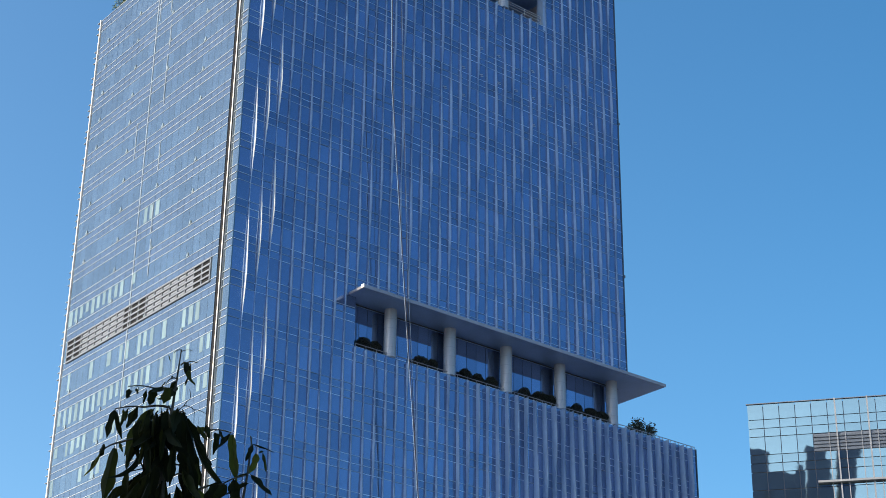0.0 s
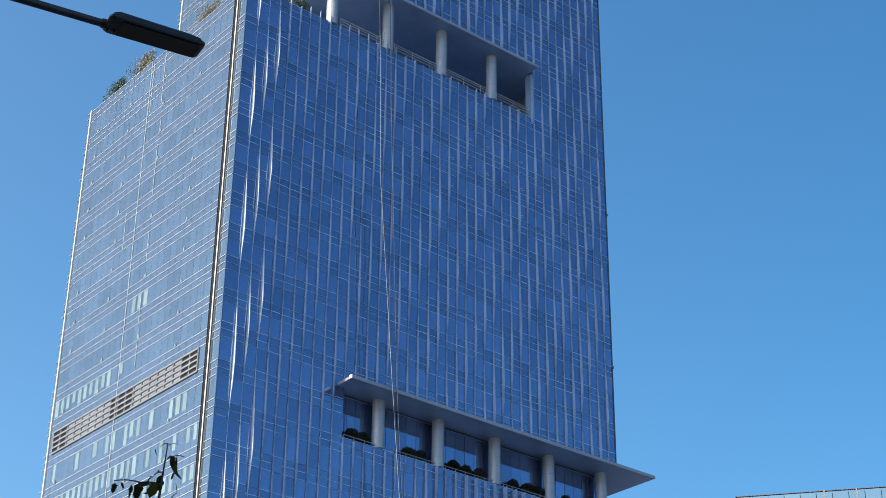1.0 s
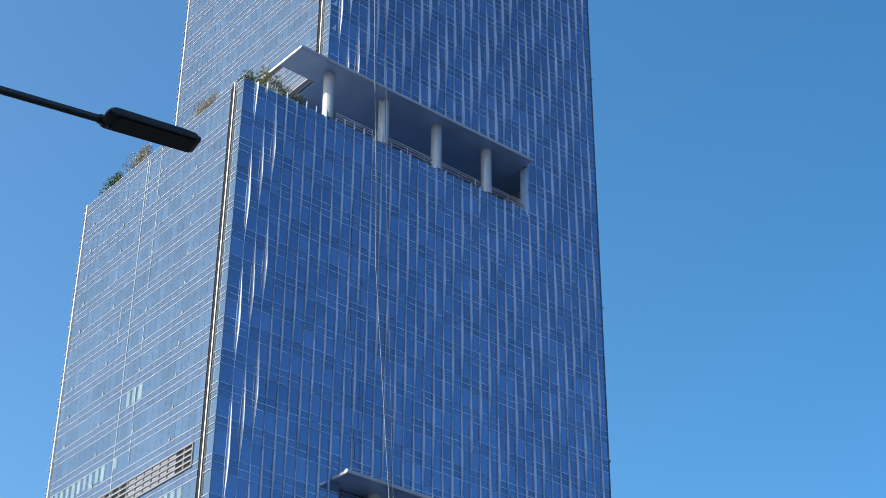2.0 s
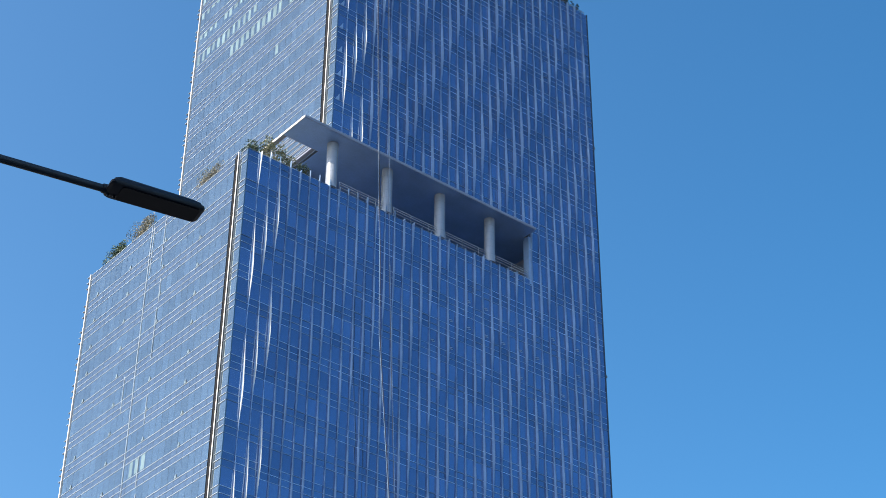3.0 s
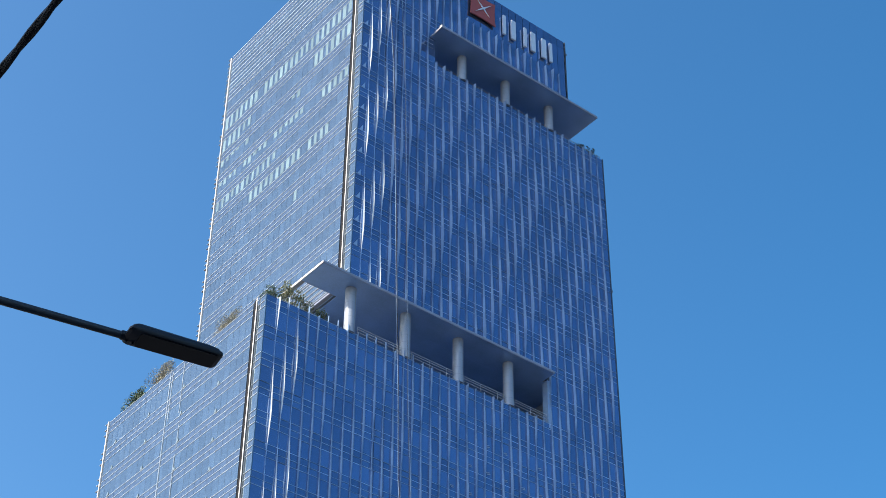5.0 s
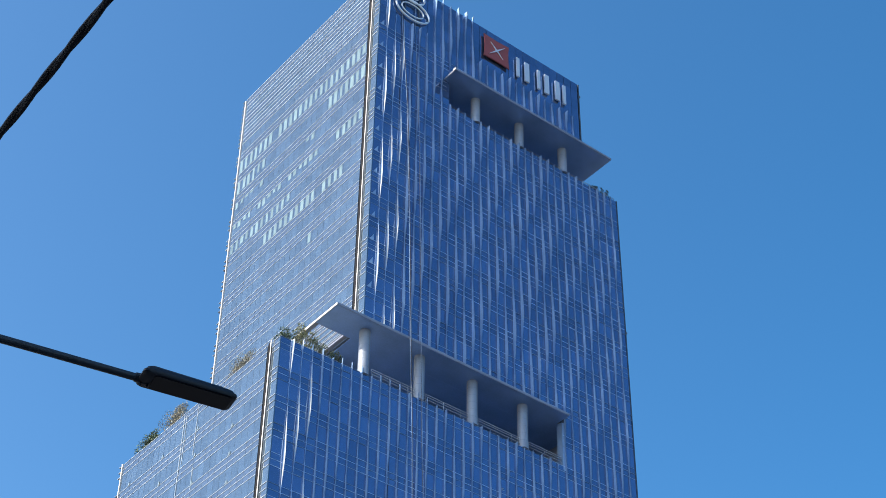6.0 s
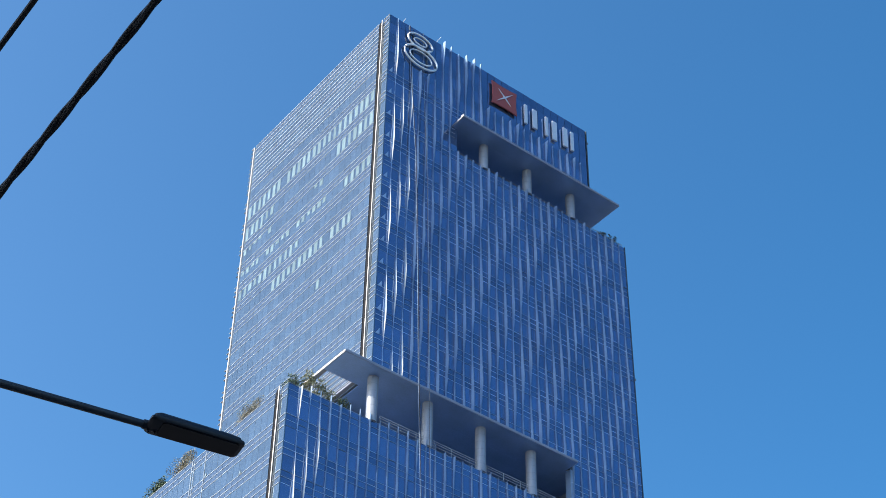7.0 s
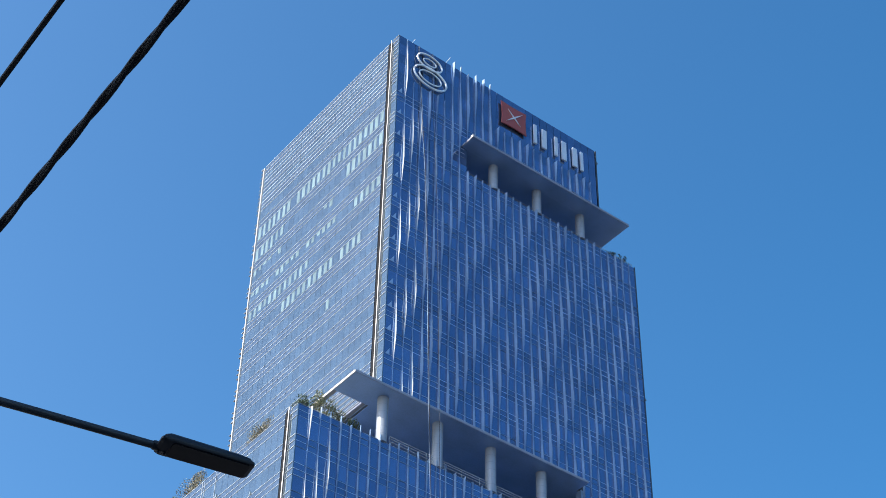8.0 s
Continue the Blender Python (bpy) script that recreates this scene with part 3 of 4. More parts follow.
for x in (113.85, 123.05, 132.25, 141.45, 150.8):
    column(x, 150.45, T1 - 0.05, C1 - 0.06)
for x in (104.2, 113.45, 122.75, 131.9):
    column(x, 150.45, T2 - 0.05, C2 - 0.06)
for x in (123.4, 132.5, 141.85):
    column(x, 150.45, T3 - 0.05, C3 - 0.06)


# handrails along the terrace edges
def handrail(x0, x1, y, z, h=0.55, step=1.55, mat="slab"):
    bag = Bag().tube([(x0, y, z + h), (x1, y, z + h)], 0.05, 6)
    n = max(1, round((x1 - x0) / step))
    for i in range(n + 1):
        x = x0 + (x1 - x0) * i / n
        bag.tube([(x, y, z - 0.4), (x, y, z + h)], 0.035, 6)
    tpart("handrail", bag, M[mat], "thin metal handrail")


handrail(O1X + 0.3, R1 - 0.2, FRONT + 0.05, T1, 0.3)
for h in (1.55, 1.2, 0.75):
    handrail(105.5, O2X - 0.1, FRONT + 0.35, T2, h, 3.1 if h > 1.5 else 40, "rail")
handrail(O3X + 0.3, R2 - 0.3, FRONT + 0.3, T3, 0.6)
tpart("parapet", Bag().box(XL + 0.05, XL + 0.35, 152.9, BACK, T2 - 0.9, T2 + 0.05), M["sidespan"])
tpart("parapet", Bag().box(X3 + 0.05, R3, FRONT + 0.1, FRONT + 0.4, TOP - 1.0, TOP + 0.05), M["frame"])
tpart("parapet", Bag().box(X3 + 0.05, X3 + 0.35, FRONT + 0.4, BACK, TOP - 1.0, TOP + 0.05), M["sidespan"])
for r, z0, z1 in ((R1, 0.2, T1), (R2, C1 + 0.4, T3), (R3, C3 + 0.4, TOP)):
    tpart("end_trim", Bag().box(r - 0.12, r + 0.05, FRONT - 0.1, FRONT + 0.3, z0, z1), M["frame"])
    tpart("end_facade", Bag().box(r - 0.14, r - 0.02, FRONT + 0.3, BACK, z0, z1 - 0.05), M["glass"])

# small facade lamps and the rooftop aerials
for x, z in ((153.45, 163.0), (153.45, 122.0), (153.45, 98.0), (146.1, 210.5)):
    tpart("bracket", Bag().box(x, x + 0.5, FRONT + 0.2, FRONT + 0.45, z, z + 0.3), M["louver"])
for x, l in ((105.9, 2.2), (112.8, 3.0)):
    tpart("aerial", Bag().tube([(x, FRONT + 1.5, TOP - 1), (x + 0.5 * l, FRONT + 0.4, TOP + 0.8 * l)], 0.05, 6), M["silver"])

# signs on the crown: plain shapes, standing off the facade
sign = thing("sign", "silver sign of two joined outline rings on the crown", "sign", (109.75, FRONT - 0.35, 208.3), "signs on the crown")


def ring(cx, cz, rx, rz, tilt, r):
    pts = []
    for i in range(33):
        a = 2 * math.pi * i / 32
        u, w = rx * math.cos(a), rz * math.sin(a)
        pts.append((cx + u * math.cos(tilt) - w * math.sin(tilt), 0, cz + u * math.sin(tilt) + w * math.cos(tilt)))
    return Bag().tube(pts, r, 8)


for cx, cz, rx, rz, r in ((-0.2, 1.75, 2.5, 1.6, 0.17), (-0.2, 1.75, 1.3, 0.7, 0.12), (0.0, -1.75, 3.3, 2.2, 0.18), (0.0, -1.75, 2.2, 1.3, 0.13)):
    part("ring", ring(cx, cz, rx, rz, 0.0, r), M["silver"], sign, smooth=True)
for bx in (-1.4, 1.4):
    part("bracket", Bag().box(bx - 0.06, bx + 0.06, 0.05, 0.3, -3.6, 3.2), M["frame"], sign)

emblem = thing("sign", "red square sign plate with a pale four-pointed star", "sign", (127.2, FRONT - 0.5, 208.6), "signs on the crown")
outline = [(-2.7, -2.6), (-1.4, -2.45), (0, -2.4), (1.4, -2.45), (2.7, -2.6), (2.55, -1.3), (2.5, 0), (2.55, 1.3), (2.7, 2.6), (1.4, 2.45), (0, 2.4), (-1.4, 2.45), (-2.7, 2.6), (-2.55, 1.3), (-2.5, 0), (-2.55, -1.3)]
part("plate", Bag().loft([[(x, y, z) for x, z in outline] for y in (0.0, 0.2)]), M["red"], emblem)
star = Bag()
tips = [((2.5 if i % 4 == 0 else 1.9 if i % 2 == 0 else 0.22) * math.cos(math.pi * i / 4 + 0.78), (2.5 if i % 4 == 0 else 1.9 if i % 2 == 0 else 0.22) * math.sin(math.pi * i / 4 + 0.78)) for i in range(8)]
star.loft([[(x, y, z) for x, z in tips] for y in (-0.12, -0.005)])
part("star", star, M["silver"], emblem, "pale silver star")


def sign_bars(x, widths, h):
    """Plain upright bars, as large as one character of the sign."""
    ob = thing("sign", "plain pale silver sign bars on the glass crown", "sign", (x, FRONT - 0.5, 207.9), "signs on the crown")
    u = 0.0
    for w, gap in widths:
        part("bar", Bag().box(u, u + w, 0, 0.3, -h / 2, h / 2), M["silver"], ob)
        u += w + gap


sign_bars(131.6, ((0.6, 1.2), (0.95, 0)), 4.4)
sign_bars(136.2, ((0.6, 1.0), (0.95, 0)), 4.4)
sign_bars(140.2, ((0.95, 0.8), (0.6, 0)), 4.4)

# access ropes hanging down the facade
ROPE_A = ((212.9, 107.4, 149.85), (202.0, 107.9, 149.75), (184.7, 108.7, 148.9), (167.5, 109.3, 148.5), (140.0, 109.8, 147.8), (123.0, 110.3, 147.4), (111.0, 110.5, 147.2), (82.8, 112.9, 146.7), (58.0, 115.3, 146.4), (0.02, 119.0, 145.8))
ROPE_B = ((212.9, 110.3, 149.85), (202.0, 110.55, 149.75), (180.0, 111.2, 148.8), (142.0, 111.7, 147.8), (123.0, 112.0, 147.4), (82.8, 113.6, 146.7), (58.0, 115.5, 146.4), (0.02, 119.1, 145.8))
for rope, dx, mat, lab, r in ((ROPE_A, 0.0, "rope", "pale", 0.023), (ROPE_A, 0.14, "rope_dark", "dark", 0.045), (ROPE_B, 0.0, "rope", "pale", 0.025), (ROPE_B, -0.12, "rope_dark", "dark", 0.03)):
    solid("access_rope", Bag().tube([(x + dx, y, z) for z, x, y in rope], r, 5), M[mat], lab + " access rope hanging down the tower's glass", "rope", "access ropes", smooth=True)


# ---------------------------------------------------------------- planting on the terraces
def leaf_cloud(bag, c, rx, ry, rz, n, size, r, hollow=0.3):
    for _ in range(n):
        while True:
            u = Vector((r.uniform(-1, 1), r.uniform(-1, 1), r.uniform(-1, 1)))
            if hollow < u.length < 1:
                break
        p = Vector(c) + Vector((u.x * rx, u.y * ry, u.z * rz))
        a = Vector((r.gauss(0, 1), r.gauss(0, 1), r.gauss(0, 0.6))).normalized()
        b = a.cross(Vector((r.gauss(0, 1), r.gauss(0, 1), r.gauss(0, 1)))).normalized()
        s = size * r.uniform(0.6, 1.3)
        bag.poly([p - a * s, p + b * s * 0.35, p + a * s, p - b * s * 0.35])


def shrub(x, y, z, rx, ry, rz, mat, label, n=420, size=0.22, clumps=5, seed=1, stems=3):
    r = random.Random(seed)
    ob = thing("shrub", label, "shrub", (x, y, z), "terrace planting")
    stem = Bag()
    for _ in range(stems):
        e = Vector((r.uniform(-0.5, 0.5) * rx, r.uniform(-0.5, 0.5) * ry, rz * 1.1))
        stem.tube([(0, 0, 0), e * 0.5 + Vector((0.1, 0, 0)), e], [0.09, 0.06, 0.03], 5)
    part("stem", stem, M["bark"], ob)
    crown = Bag()
    for _ in range(clumps):
        c = (r.uniform(-0.6, 0.6) * rx, r.uniform(-0.6, 0.6) * ry, rz * r.uniform(0.7, 1.35))
        leaf_cloud(crown, c, rx * r.uniform(0.35, 0.6), ry * r.uniform(0.35, 0.6), rz * r.uniform(0.35, 0.6), n // clumps, size, r)
    part("crown", crown, M[mat], ob)


FL1, FL2, FL3 = T1 - 0.8, T2 - 0.8, T3 - 0.8


def topiary(x, w, seed):
    """A clipped ball of dense dark leaves on a short stem."""
    r = random.Random(seed)
    ob = thing("shrub", "dark clipped round shrub on the terrace behind the rail", "shrub", (x, 150.85, FL1), "terrace planting")
    part("stem", Bag().tube([(0, 0, 0), (0.03, 0, 0.6), (0, 0, 1.4)], [0.07, 0.06, 0.04], 6), M["bark"], ob)
    crown = Bag()
    for _ in range(3):
        c = (r.uniform(-0.25, 0.25) * w, r.uniform(-0.1, 0.1), 1.68 + r.uniform(-0.2, 0.15))
        leaf_cloud(crown, c, 0.95 * w, 0.6, 0.86 * r.uniform(0.85, 1.1), int(700 * w), 0.15, r, 0.6)
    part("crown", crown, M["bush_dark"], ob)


for i, (x, w) in enumerate(((110.3, 0.9), (112.0, 0.8), (118.9, 1.0), (120.6, 0.8), (125.8, 0.95), (128.0, 0.8), (130.2, 0.9), (135.7, 0.9), (138.6, 1.5), (140.2, 1.1), (144.7, 0.95), (147.6, 1.4), (149.3, 1.0))):
    topiary(x, w, 20 + i)
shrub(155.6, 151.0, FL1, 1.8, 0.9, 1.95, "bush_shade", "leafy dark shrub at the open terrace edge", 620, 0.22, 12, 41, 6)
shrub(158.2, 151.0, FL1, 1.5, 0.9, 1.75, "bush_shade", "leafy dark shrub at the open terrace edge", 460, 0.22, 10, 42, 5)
shrub(92.2, 151.2, FL2, 1.7, 1.0, 1.8, "bush", "thin green shrub on the terrace corner", 700, 0.17, 9, 50, 7)
shrub(95.3, 151.0, FL2, 1.9, 0.9, 2.9, "bush_dry", "yellowish leafy shrub under the slatted bay", 850, 0.19, 13, 51, 7)
shrub(97.4, 151.0, FL2, 1.3, 0.8, 1.9, "bush_dry", "yellowish leafy shrub under the slatted bay", 380, 0.19, 9, 56, 6)
shrub(99.8, 150.8, FL2, 1.2, 0.7, 1.9, "bush", "low green shrub on the terrace", 420, 0.18, 6, 52, 4)
shrub(91.7, 160.9, FL2, 0.7, 3.4, 2.45, "bush_pale", "dry beige shrub behind the side parapet", 2600, 0.10, 12, 53, 6)
shrub(92.0, 177.6, FL2, 1.0, 3.6, 2.75, "bush_pale", "sparse pale tree on the roof terrace", 3000, 0.12, 12, 54, 8)
shrub(91.9, 184.4, FL2, 0.9, 3.2, 2.4, "bush", "green shrub on the roof terrace", 2400, 0.14, 11, 55, 5)
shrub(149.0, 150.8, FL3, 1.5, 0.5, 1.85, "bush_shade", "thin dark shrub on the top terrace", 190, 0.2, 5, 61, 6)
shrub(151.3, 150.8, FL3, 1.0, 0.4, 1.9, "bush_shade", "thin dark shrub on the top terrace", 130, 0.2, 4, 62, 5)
bench = thing("bench", "pale timber bench on the terrace near the column", "bench", (102.3, 151.0, FL2))
part("seat", Bag().box(-0.9, 0.9, -0.3, 0.3, 0.75, 0.9), M["louver"], bench)
part("backrest", Bag().box(-0.9, 0.9, 0.25, 0.35, 0.9, 1.7), M["louver"], bench)
for sx in (-0.75, 0.75):
    part("leg", Bag().box(sx - 0.08, sx + 0.08, -0.25, 0.25, 0.0, 0.75), M["louver"], bench)

# ---------------------------------------------------------------- neighbouring glass building
NB = (154.8, 131.0)                   # its near corner
NB_TURN = -53.0
NB_TOP = 74.4
nb = thing("glass_building", "lower glass office building with a square grid of panes", "building", (0.8 * NB[0], 0.8 * NB[1], 0.32))
nb.scale = (0.8, 0.8, 0.8)
nb.rotation_euler.z = radians(NB_TURN)
part("body", Bag().box(0.15, 60, 0.15, 20, -0.39, NB_TOP - 0.3), M["far_frame"], nb, "grey frame behind the glass")
NCOL, NROW = 1.93, [0, 2.05, 3.18, 4.26, 6.57, 7.67, 8.8, 11.05, 13.0, 15.0]
pane_cache = {}
for c in range(16):
    for r in range(len(NROW) - 1):
        z1, z0 = NB_TOP - NROW[r], NB_TOP - NROW[r + 1]
        if r == 3 and c >= 4:
            continue
        key = round(z1 - z0, 2)
        if key not in pane_cache:
            pane_cache[key] = Bag().box(-NCOL / 2 + 0.045, NCOL / 2 - 0.045, -0.03, 0.03, -key / 2 + 0.045, key / 2 - 0.045).mesh("pane", M["far_glass"])
        ob = new("pane", pane_cache[key])
        ob.parent = nb
        ob.matrix_basis = pose((c + 0.5) * NCOL, 0.05, (z0 + z1) / 2, rng.gauss(0, 0.04), 0, rng.gauss(0, 0.06))
for c in range(4, 16):
    for j in range(5):
        part("louver_blade", Bag().box(c * NCOL + 0.05, (c + 1) * NCOL - 0.05, 0.0, 0.12, NB_TOP - 6.5 + j * 0.44, NB_TOP - 6.26 + j * 0.44), M["frame"], nb)
low = Bag()
for c in range(29):
    for r in range(40):
        z1 = NB_TOP - 15.0 - 1.9 * r
        if z1 > 3:
            low.box(c * NCOL + 0.06, (c + 1) * NCOL - 0.06, 0.0, 0.08, z1 - 1.82, z1)
part("panes", low, M["far_glass"], nb, kind="stuff")
for c in (5.5, 7.5, 9.5, 11.5):
    part("mullion", Bag().box(c * NCOL - 0.09, c * NCOL + 0.09, -0.2, 0.02, 0.1, NB_TOP + 0.1), M["louver"], nb)
for c in range(5, 16):
    part("mullion", Bag().box(c * NCOL - 0.05, c * NCOL + 0.05, -0.1, 0.02, NB_TOP - 13.0, NB_TOP - 4.26), M["louver"], nb)
part("ledge", Bag().box(4.1 * NCOL, 60, -0.6, 0.02, NB_TOP - 10.65, NB_TOP - 10.4), M["louver"], nb, "pale projecting ledge")
part("coping", Bag().box(-0.1, 60, -0.15, 0.2, NB_TOP - 0.04, NB_TOP + 0.06), M["far_frame"], nb)

# ---------------------------------------------------------------- street lamp
LAMP_YAW = -11.0
lamp = thing("street_lamp", "dark LED street lamp head on a long slender arm", "street lamp", (1.3, 10.08, 0.0))
L0 = Vector((4.62, 9.61, 8.996)) - Vector((1.3, 10.08, 0.0))     # neck, from the pole's foot


def rounded_rect(x0, x1, w0, w1, r, z, n=4):
    """An outline in the plane z: from x0 (width w0) to x1 (width w1) with rounded ends."""
    pts = []
    for cx, cy, a0 in ((x1 - r, w1 / 2 - r, 0), (x0 + r, w0 / 2 - r, 90), (x0 + r, -w0 / 2 + r, 180), (x1 - r, -w1 / 2 + r, 270)):
        for i in range(n + 1):
            a = radians(a0 + 90 * i / n)
            pts.append((cx + r * math.cos(a), cy + r * math.sin(a), z))
    return pts


head_pose = Matrix.Translation(L0) @ pose(0, 0, 0, 0, 0, LAMP_YAW)
shell_pose = head_pose @ Matrix.Translation((-0.01, -0.055, -0.005))
head = Bag().loft([rounded_rect(a, b, w, w2, r, z) for a, b, w, w2, r, z in (
    (0.025, 0.735, 0.215, 0.20, 0.03, 0.0), (0.005, 0.75, 0.23, 0.215, 0.035, 0.012), (0.005, 0.75, 0.23, 0.215, 0.035, 0.03),
    (0.024, 0.735, 0.205, 0.19, 0.03, 0.035), (0.03, 0.725, 0.2, 0.18, 0.03, 0.062), (0.06, 0.66, 0.15, 0.13, 0.03, 0.09))])
head.v = [tuple(shell_pose @ Vector(p)) for p in head.v]
head_ob = part("head", head, M["lamp"], lamp, "flat dark die-cast lamp head", True)
lens = Bag().loft([rounded_rect(0.10, 0.715, 0.18, 0.175, 0.025, z) for z in (-0.008, -0.001)])
lens.v = [tuple(shell_pose @ Vector(p)) for p in lens.v]
part("lens", lens, M["lens"], head_ob)
neck = Bag().loft([[(x, 0.045 * k * math.cos(a), 0.03 + 0.038 * k * math.sin(a)) for a in [2 * math.pi * i / 12 for i in range(12)]] for x, k in ((-0.03, 0.85), (-0.02, 0.95), (0.04, 1.0), (0.08, 1.1))])
neck.v = [tuple(head_pose @ Vector(p)) for p in neck.v]
part("collar", neck, M["lamp"], lamp, smooth=True)
for bx in (0.02, 0.07):
    b = Bag().tube([(bx, 0.0, -0.03), (bx, 0.0, 0.01)], 0.009, 6)
    b.v = [tuple(head_pose @ Vector(p)) for p in b.v]
    part("bolt", b, M["lamp"], lamp)
top = head_pose @ Vector((-3.3, 0.0, 0.0))
arm = [head_pose @ Vector((0, 0, 0.03)), head_pose @ Vector((-0.9, 0.0, 0.022)), head_pose @ Vector((-2.2, 0.0, 0.006)), top]
part("arm", Bag().tube(arm, [0.03, 0.032, 0.035, 0.042], 12), M["pole"], lamp, smooth=True)
part("pole", Bag().tube([(top.x, top.y, 0.02), (top.x, top.y, 4), (top.x, top.y, top.z + 0.15)], [0.09, 0.075, 0.055], 14), M["pole"], lamp, smooth=True)
part("base_plate", Bag().box(top.x - 0.2, top.x + 0.2, top.y - 0.2, top.y + 0.2, 0.001, 0.03), M["pole"], lamp)

# ---------------------------------------------------------------- overhead cables on two poles out of view
def sagging(x0, y0, z0, x1, y1, z1, sag, n):
    return [Vector((x0 + (x1 - x0) * s, y0 + (y1 - y0) * s, z0 + (z1 - z0) * s - sag * 4 * s * (1 - s))) for s in [i / n for i in range(n + 1)]]


line = sagging(1.125, -22.0, 7.557, 2.335, 22.0, 7.457, 0.5, 500)
bundle = thing("twisted_cable", "thick black twisted overhead cable bundle", "cable", (1.73, 0, 0))
for ph in (0.0, math.pi):
    pts = []
    for i, p in enumerate(line):
        a = p.y * 2 * math.pi / 0.66 + ph
        pts.append(p + Vector((math.cos(a) * 0.006 - 1.73, 0, math.sin(a) * 0.006)))
    part("strand", Bag().tube(pts, 0.0165, 7), M["cable"], bundle, smooth=True)
solid("overhead_cable", Bag().tube(sagging(0.722, -22.0, 7.5, 1.932, 22.0, 7.4, 0.45, 60), 0.0135, 8), M["cable"], "single black overhead cable", "cable", smooth=True)
for px, y in ((0.92, -22.0), (2.13, 22.0)):
    post = thing("utility_pole", "plain concrete utility pole carrying the cables", "utility pole", (px, y, 0), "utility poles")
    part("shaft", Bag().tube([(0, 0, 0.005), (0, 0, 8.4)], [0.16, 0.1], 12), M["render_wall"], post, smooth=True)
    part("crossarm", Bag().box(-0.6, 0.6, -0.05, 0.05, 7.3, 7.42), M["pole"], post)

# ---------------------------------------------------------------- young tree in front of the camera
tree = thing("tree", "young tree with long drooping dark green leaves", "tree", (2.86, 4.9, 0.0))
tr = random.Random(11)
trunk_pts = [Vector((0, 0, 0.001)), Vector((0.03, 0.02, 1.0)), Vector((-0.02, 0, 2.0)), Vector((-0.06, 0.05, 3.0)), Vector((-0.075, 0.05, 3.4)), Vector((-0.06, 0.04, 3.62)), Vector((-0.05, 0.03, 3.825))]
part("trunk", Bag().tube(trunk_pts, [0.055, 0.045, 0.035, 0.02, 0.009, 0.005, 0.002], 9), M["bark"], tree, smooth=True)


def leaf_mesh(l, w, fold, curl):
    """A long pointed leaf hanging from its stalk along -z, folded on its midrib, its edge waved."""
    rows = []
    for i in range(10):
        s = i / 9
        half = w * math.sin(math.pi * min(1, s * 0.92 + 0.05)) ** 0.8 * (1 - 0.35 * s) * (1 + 0.22 * math.sin(11 * s + 40 * l))
        y = curl * l * s * s
        rows.append(((-half, y + half * fold + 0.1 * half * math.sin(9 * s), -l * s), (0, y, -l * s), (half, y + half * fold - 0.1 * half * math.sin(8 * s + 1), -l * s)))
    b = Bag().loft(rows, False, False)
    b.tube([(0, 0, 0.006), (0, 0, 0), (0, curl * l * 0.25, -l * 0.5)], [0.0018, 0.0016, 0.001], 4)
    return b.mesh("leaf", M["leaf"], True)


LEAVES = [leaf_mesh(l, w, f, c) for l, w, f, c in ((0.135, 0.021, 0.5, 0.25), (0.10, 0.016, 0.9, 0.5), (0.165, 0.027, 0.45, -0.2), (0.085, 0.014, 1.1, 0.7), (0.14, 0.03, 0.4, 0.15), (0.15, 0.022, 0.7, -0.4), (0.18, 0.03, 0.6, 0.1), (0.125, 0.017, 1.3, 0.8), (0.15, 0.019, 1.0, -0.7), (0.09, 0.013, 1.2, 1.0))]
RIGHT, AWAY, CROWN = Vector((0.78, -0.63, 0)), Vector((0.63, 0.78, 0)), 3.79


def spot(u, down, depth=0.0):
    """A place in the crown: metres to the right of the leader, below its tip, and away."""
    return RIGHT * u + AWAY * depth + Vector((-0.05, 0.03, CROWN - down))


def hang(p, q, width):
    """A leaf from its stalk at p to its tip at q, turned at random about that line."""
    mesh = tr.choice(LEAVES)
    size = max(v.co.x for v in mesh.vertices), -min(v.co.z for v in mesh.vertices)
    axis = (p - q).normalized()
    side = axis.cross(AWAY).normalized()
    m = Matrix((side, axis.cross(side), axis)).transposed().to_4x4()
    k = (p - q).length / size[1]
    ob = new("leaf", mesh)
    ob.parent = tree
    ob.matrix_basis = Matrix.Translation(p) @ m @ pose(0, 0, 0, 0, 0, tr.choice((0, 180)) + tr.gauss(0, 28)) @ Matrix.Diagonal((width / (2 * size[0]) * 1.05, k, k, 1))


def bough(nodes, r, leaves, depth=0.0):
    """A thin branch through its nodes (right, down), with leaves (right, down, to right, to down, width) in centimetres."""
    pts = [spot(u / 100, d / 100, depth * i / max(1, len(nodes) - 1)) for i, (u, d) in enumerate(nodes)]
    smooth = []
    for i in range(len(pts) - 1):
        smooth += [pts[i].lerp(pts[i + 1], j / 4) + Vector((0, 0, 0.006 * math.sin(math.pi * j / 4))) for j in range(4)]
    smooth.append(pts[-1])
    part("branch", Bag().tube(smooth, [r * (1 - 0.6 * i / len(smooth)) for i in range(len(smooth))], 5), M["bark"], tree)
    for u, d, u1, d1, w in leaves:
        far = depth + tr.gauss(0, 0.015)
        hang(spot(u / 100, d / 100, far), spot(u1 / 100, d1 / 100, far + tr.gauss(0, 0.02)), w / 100)


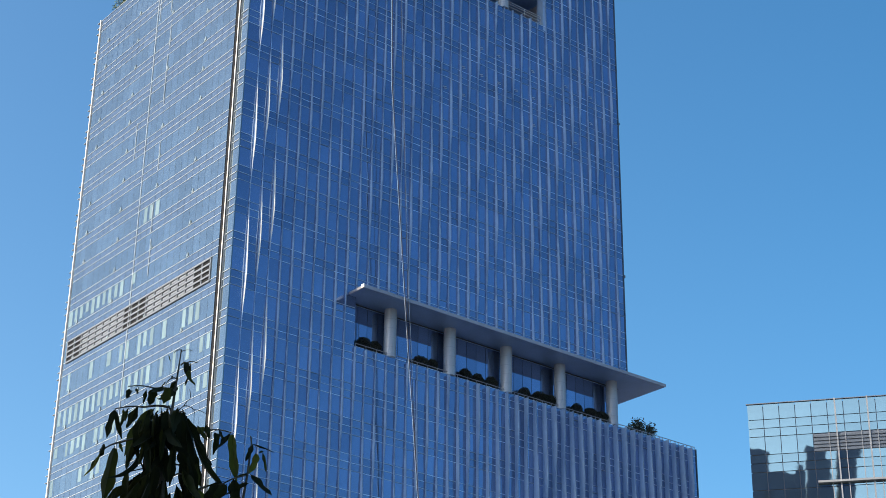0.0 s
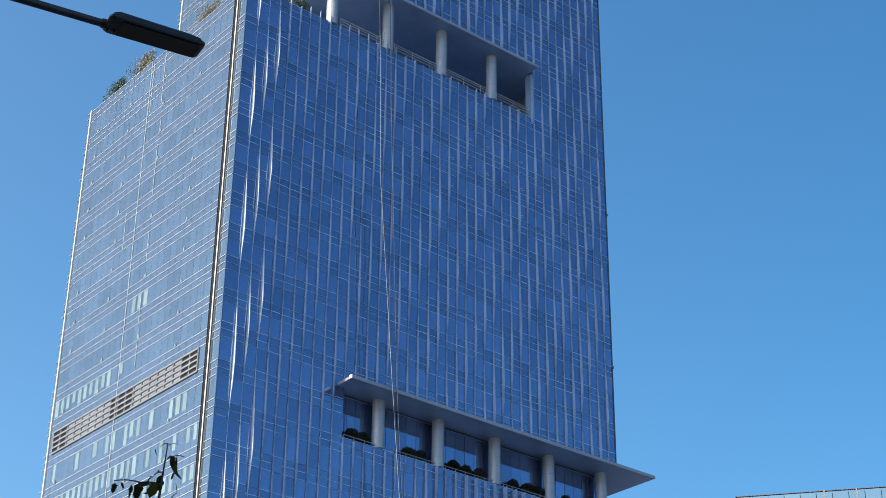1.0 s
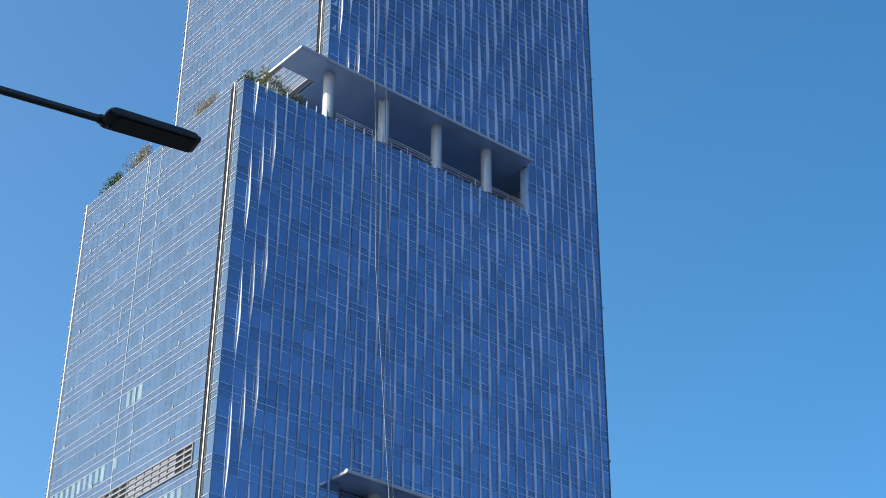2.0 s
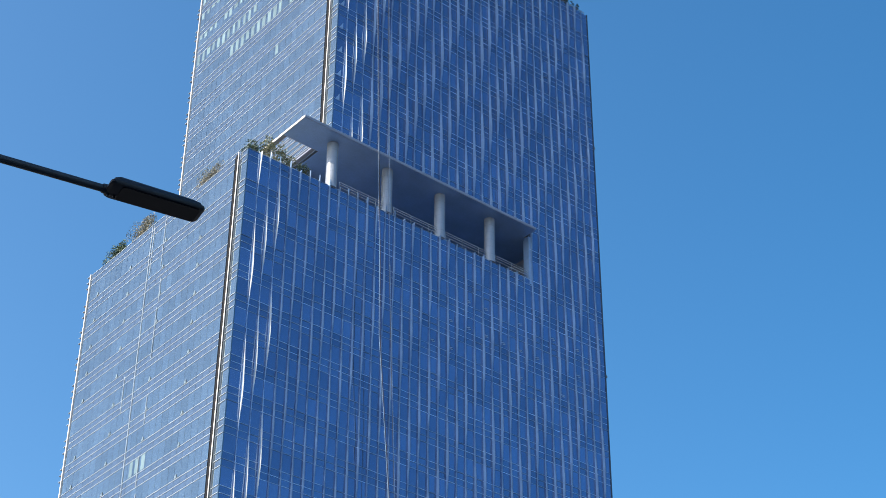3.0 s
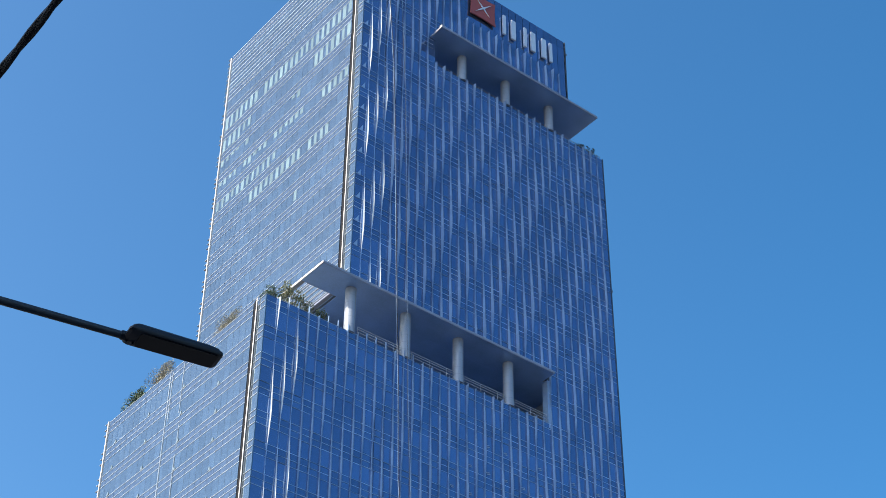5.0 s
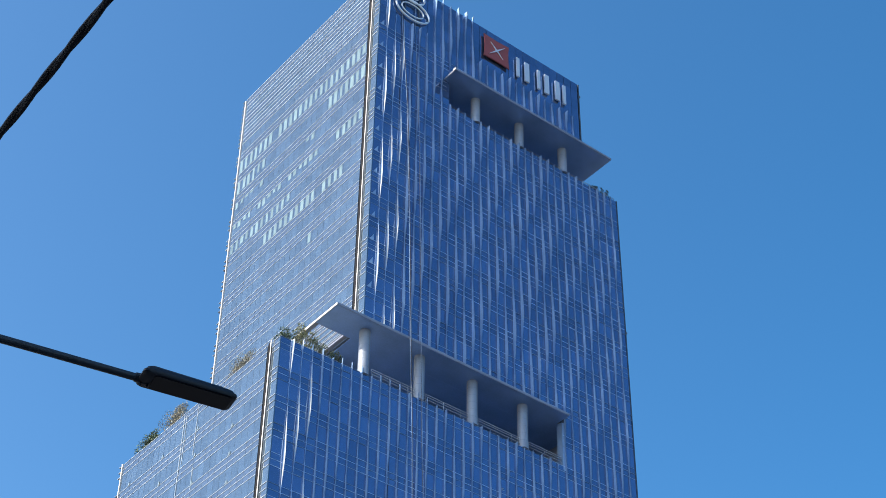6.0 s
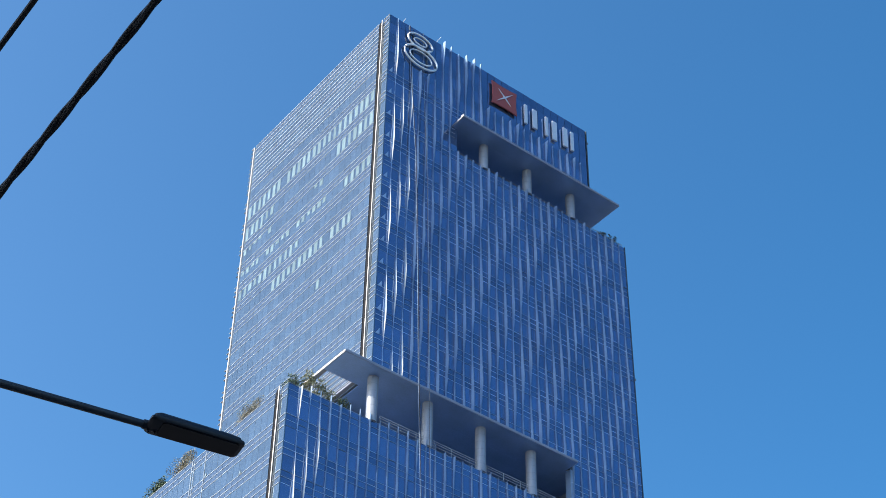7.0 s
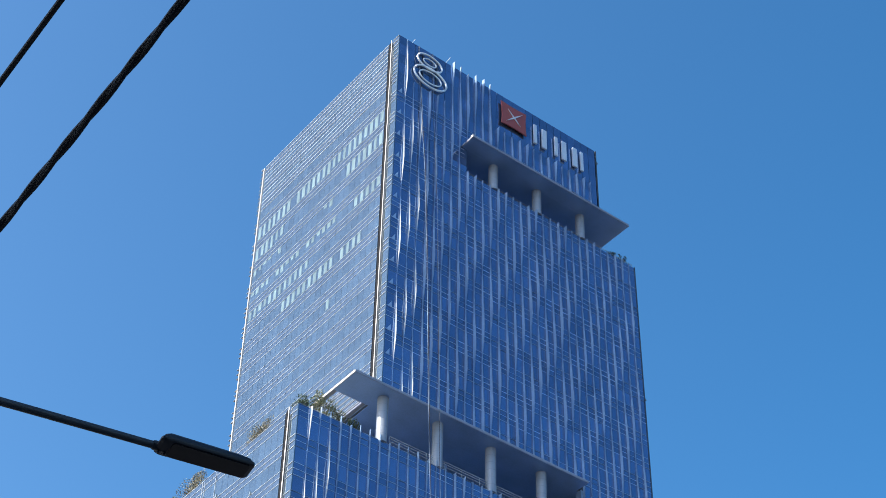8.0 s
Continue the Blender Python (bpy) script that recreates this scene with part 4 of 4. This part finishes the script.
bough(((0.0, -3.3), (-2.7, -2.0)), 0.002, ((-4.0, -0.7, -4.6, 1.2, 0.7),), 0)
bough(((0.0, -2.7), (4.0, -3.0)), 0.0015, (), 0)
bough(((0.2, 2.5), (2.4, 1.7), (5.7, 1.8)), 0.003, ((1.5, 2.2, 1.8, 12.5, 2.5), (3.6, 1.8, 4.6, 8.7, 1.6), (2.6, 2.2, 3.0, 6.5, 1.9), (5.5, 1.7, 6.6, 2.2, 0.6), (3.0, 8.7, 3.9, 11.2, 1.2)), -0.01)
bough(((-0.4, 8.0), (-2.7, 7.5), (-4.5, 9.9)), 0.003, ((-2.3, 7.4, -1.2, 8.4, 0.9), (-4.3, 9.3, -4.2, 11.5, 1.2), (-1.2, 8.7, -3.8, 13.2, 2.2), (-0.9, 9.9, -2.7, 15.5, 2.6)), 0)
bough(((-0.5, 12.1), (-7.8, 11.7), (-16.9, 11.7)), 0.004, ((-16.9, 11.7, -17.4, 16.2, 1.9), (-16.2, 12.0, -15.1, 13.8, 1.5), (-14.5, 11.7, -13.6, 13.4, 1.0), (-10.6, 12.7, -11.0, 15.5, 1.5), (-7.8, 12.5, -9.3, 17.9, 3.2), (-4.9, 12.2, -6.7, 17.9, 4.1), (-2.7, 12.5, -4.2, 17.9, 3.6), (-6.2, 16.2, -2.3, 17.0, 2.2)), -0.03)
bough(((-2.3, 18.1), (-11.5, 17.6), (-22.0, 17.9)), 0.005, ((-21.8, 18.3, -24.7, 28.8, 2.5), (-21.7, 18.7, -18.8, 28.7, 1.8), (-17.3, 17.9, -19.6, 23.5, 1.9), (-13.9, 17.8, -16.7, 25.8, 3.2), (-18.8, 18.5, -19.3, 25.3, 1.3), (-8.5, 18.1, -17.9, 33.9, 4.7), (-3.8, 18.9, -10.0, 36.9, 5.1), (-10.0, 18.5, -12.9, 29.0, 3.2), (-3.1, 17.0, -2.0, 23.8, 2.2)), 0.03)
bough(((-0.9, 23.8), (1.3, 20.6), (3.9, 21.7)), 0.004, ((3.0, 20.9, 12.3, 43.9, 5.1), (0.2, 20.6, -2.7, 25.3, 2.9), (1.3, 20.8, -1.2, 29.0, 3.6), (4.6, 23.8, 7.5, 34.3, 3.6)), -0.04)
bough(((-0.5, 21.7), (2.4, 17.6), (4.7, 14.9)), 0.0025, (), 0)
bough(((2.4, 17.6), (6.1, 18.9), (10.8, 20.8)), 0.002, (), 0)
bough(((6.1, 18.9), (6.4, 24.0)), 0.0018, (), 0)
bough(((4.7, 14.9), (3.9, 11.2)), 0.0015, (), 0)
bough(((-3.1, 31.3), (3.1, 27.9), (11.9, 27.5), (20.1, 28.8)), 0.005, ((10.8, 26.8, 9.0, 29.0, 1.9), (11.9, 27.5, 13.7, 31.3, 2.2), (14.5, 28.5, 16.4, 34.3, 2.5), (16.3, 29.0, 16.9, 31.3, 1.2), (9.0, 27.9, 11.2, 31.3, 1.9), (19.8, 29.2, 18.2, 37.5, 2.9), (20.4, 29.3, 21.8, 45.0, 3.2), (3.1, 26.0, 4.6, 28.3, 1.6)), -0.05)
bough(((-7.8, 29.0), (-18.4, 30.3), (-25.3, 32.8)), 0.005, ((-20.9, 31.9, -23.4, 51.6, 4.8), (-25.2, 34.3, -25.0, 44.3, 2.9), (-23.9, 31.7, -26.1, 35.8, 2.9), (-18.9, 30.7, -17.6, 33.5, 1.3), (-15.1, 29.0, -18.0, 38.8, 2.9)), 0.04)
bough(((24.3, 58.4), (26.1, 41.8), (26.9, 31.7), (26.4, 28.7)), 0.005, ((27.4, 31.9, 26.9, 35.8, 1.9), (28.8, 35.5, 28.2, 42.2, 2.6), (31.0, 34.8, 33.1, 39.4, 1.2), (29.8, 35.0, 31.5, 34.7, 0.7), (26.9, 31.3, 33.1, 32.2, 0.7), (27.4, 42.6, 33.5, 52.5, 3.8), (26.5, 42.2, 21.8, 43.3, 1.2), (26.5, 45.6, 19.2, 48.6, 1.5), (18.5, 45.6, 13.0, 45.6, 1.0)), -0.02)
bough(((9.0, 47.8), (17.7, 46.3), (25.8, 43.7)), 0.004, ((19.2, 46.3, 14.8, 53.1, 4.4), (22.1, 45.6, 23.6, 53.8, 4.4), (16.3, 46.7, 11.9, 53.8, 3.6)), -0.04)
# the dense middle: leaves hanging from short spurs on the leader, with gaps between them
for i in range(124):
    d = 0.19 + 0.46 * (i / 124) + tr.uniform(-0.01, 0.01)
    u = tr.uniform(-0.09 - 0.3 * (d - 0.19), 0.04 + 0.3 * (d - 0.19))
    p = spot(u, d, tr.gauss(0, 0.03 + 0.2 * (d - 0.19)))
    lean = 0.3 * (u + 0.03) + tr.gauss(0, 0.02)
    hang(p, p + RIGHT * lean + Vector((0, 0, -tr.uniform(0.09, 0.16))), tr.uniform(0.022, 0.042))
for i in range(14):
    d = 0.30 + 0.028 * i
    a = 2.4 * i
    part("branch", Bag().tube([spot(-0.02, d), spot(-0.02 + 0.06 * math.cos(a), d - 0.01, 0.06 * math.sin(a)), spot(-0.02 + 0.12 * math.cos(a), d + 0.01, 0.12 * math.sin(a))], [0.004, 0.003, 0.0015], 5), M["bark"], tree)

# ---------------------------------------------------------------- towers behind the camera, mirrored in the neighbouring glass
def block(label, y0, y1, h, lean=0.0, x0=-95.0, x1=-55.0):
    """A dark glass high-rise from y0 to y1; lean: how far its lower-y edge moves over its upper fifteen metres."""
    ob = thing("office_block", label, "building", ((x0 + x1) / 2, (y0 + y1) / 2, 0), "towers across the street")
    hx, hy = (x1 - x0) / 2, (y1 - y0) / 2
    turn = 0.7 * (x1 - x0)                        # its flanks stand askew to the street
    rings = [[(-hx, -hy + d - turn, z), (hx, -hy + d, z), (hx, hy, z), (-hx, hy - turn, z)] for z, d in ((0.02, 0.0), (h - 15, 0.0), (h, lean))]
    part("body", Bag().loft(rings), M["block"], ob)
    for i in range(1, int((h - 16) / 4.1)):
        part("window_band", Bag().box(hx + 0.003, hx + 0.06, -hy + 0.5, hy - 0.5, 4.1 * i + 1.0, 4.1 * i + 3.2), M["glass"], ob)
    return ob


wide = block("broad dark glass high-rise standing across the street", -18.6, 25.0, 126.9, -1.4)
part("roof_box", Bag().box(-10, 16, 4.0, 12, 126.902, 130.3), M["block"], wide)
block("lower dark glass high-rise standing across the street", -27.4, -18.65, 122.3)
block("stepped dark glass high-rise standing across the street", -30.4, -27.45, 125.4, 0.8)
block("slim dark glass high-rise standing across the street", -37.4, -30.45, 130.0, 0.6)
block("slim dark glass high-rise with a tapering top", -43.2, -39.2, 131.6, -2.2)
block("low dark glass block standing across the street", -65.0, -43.25, 108.0)
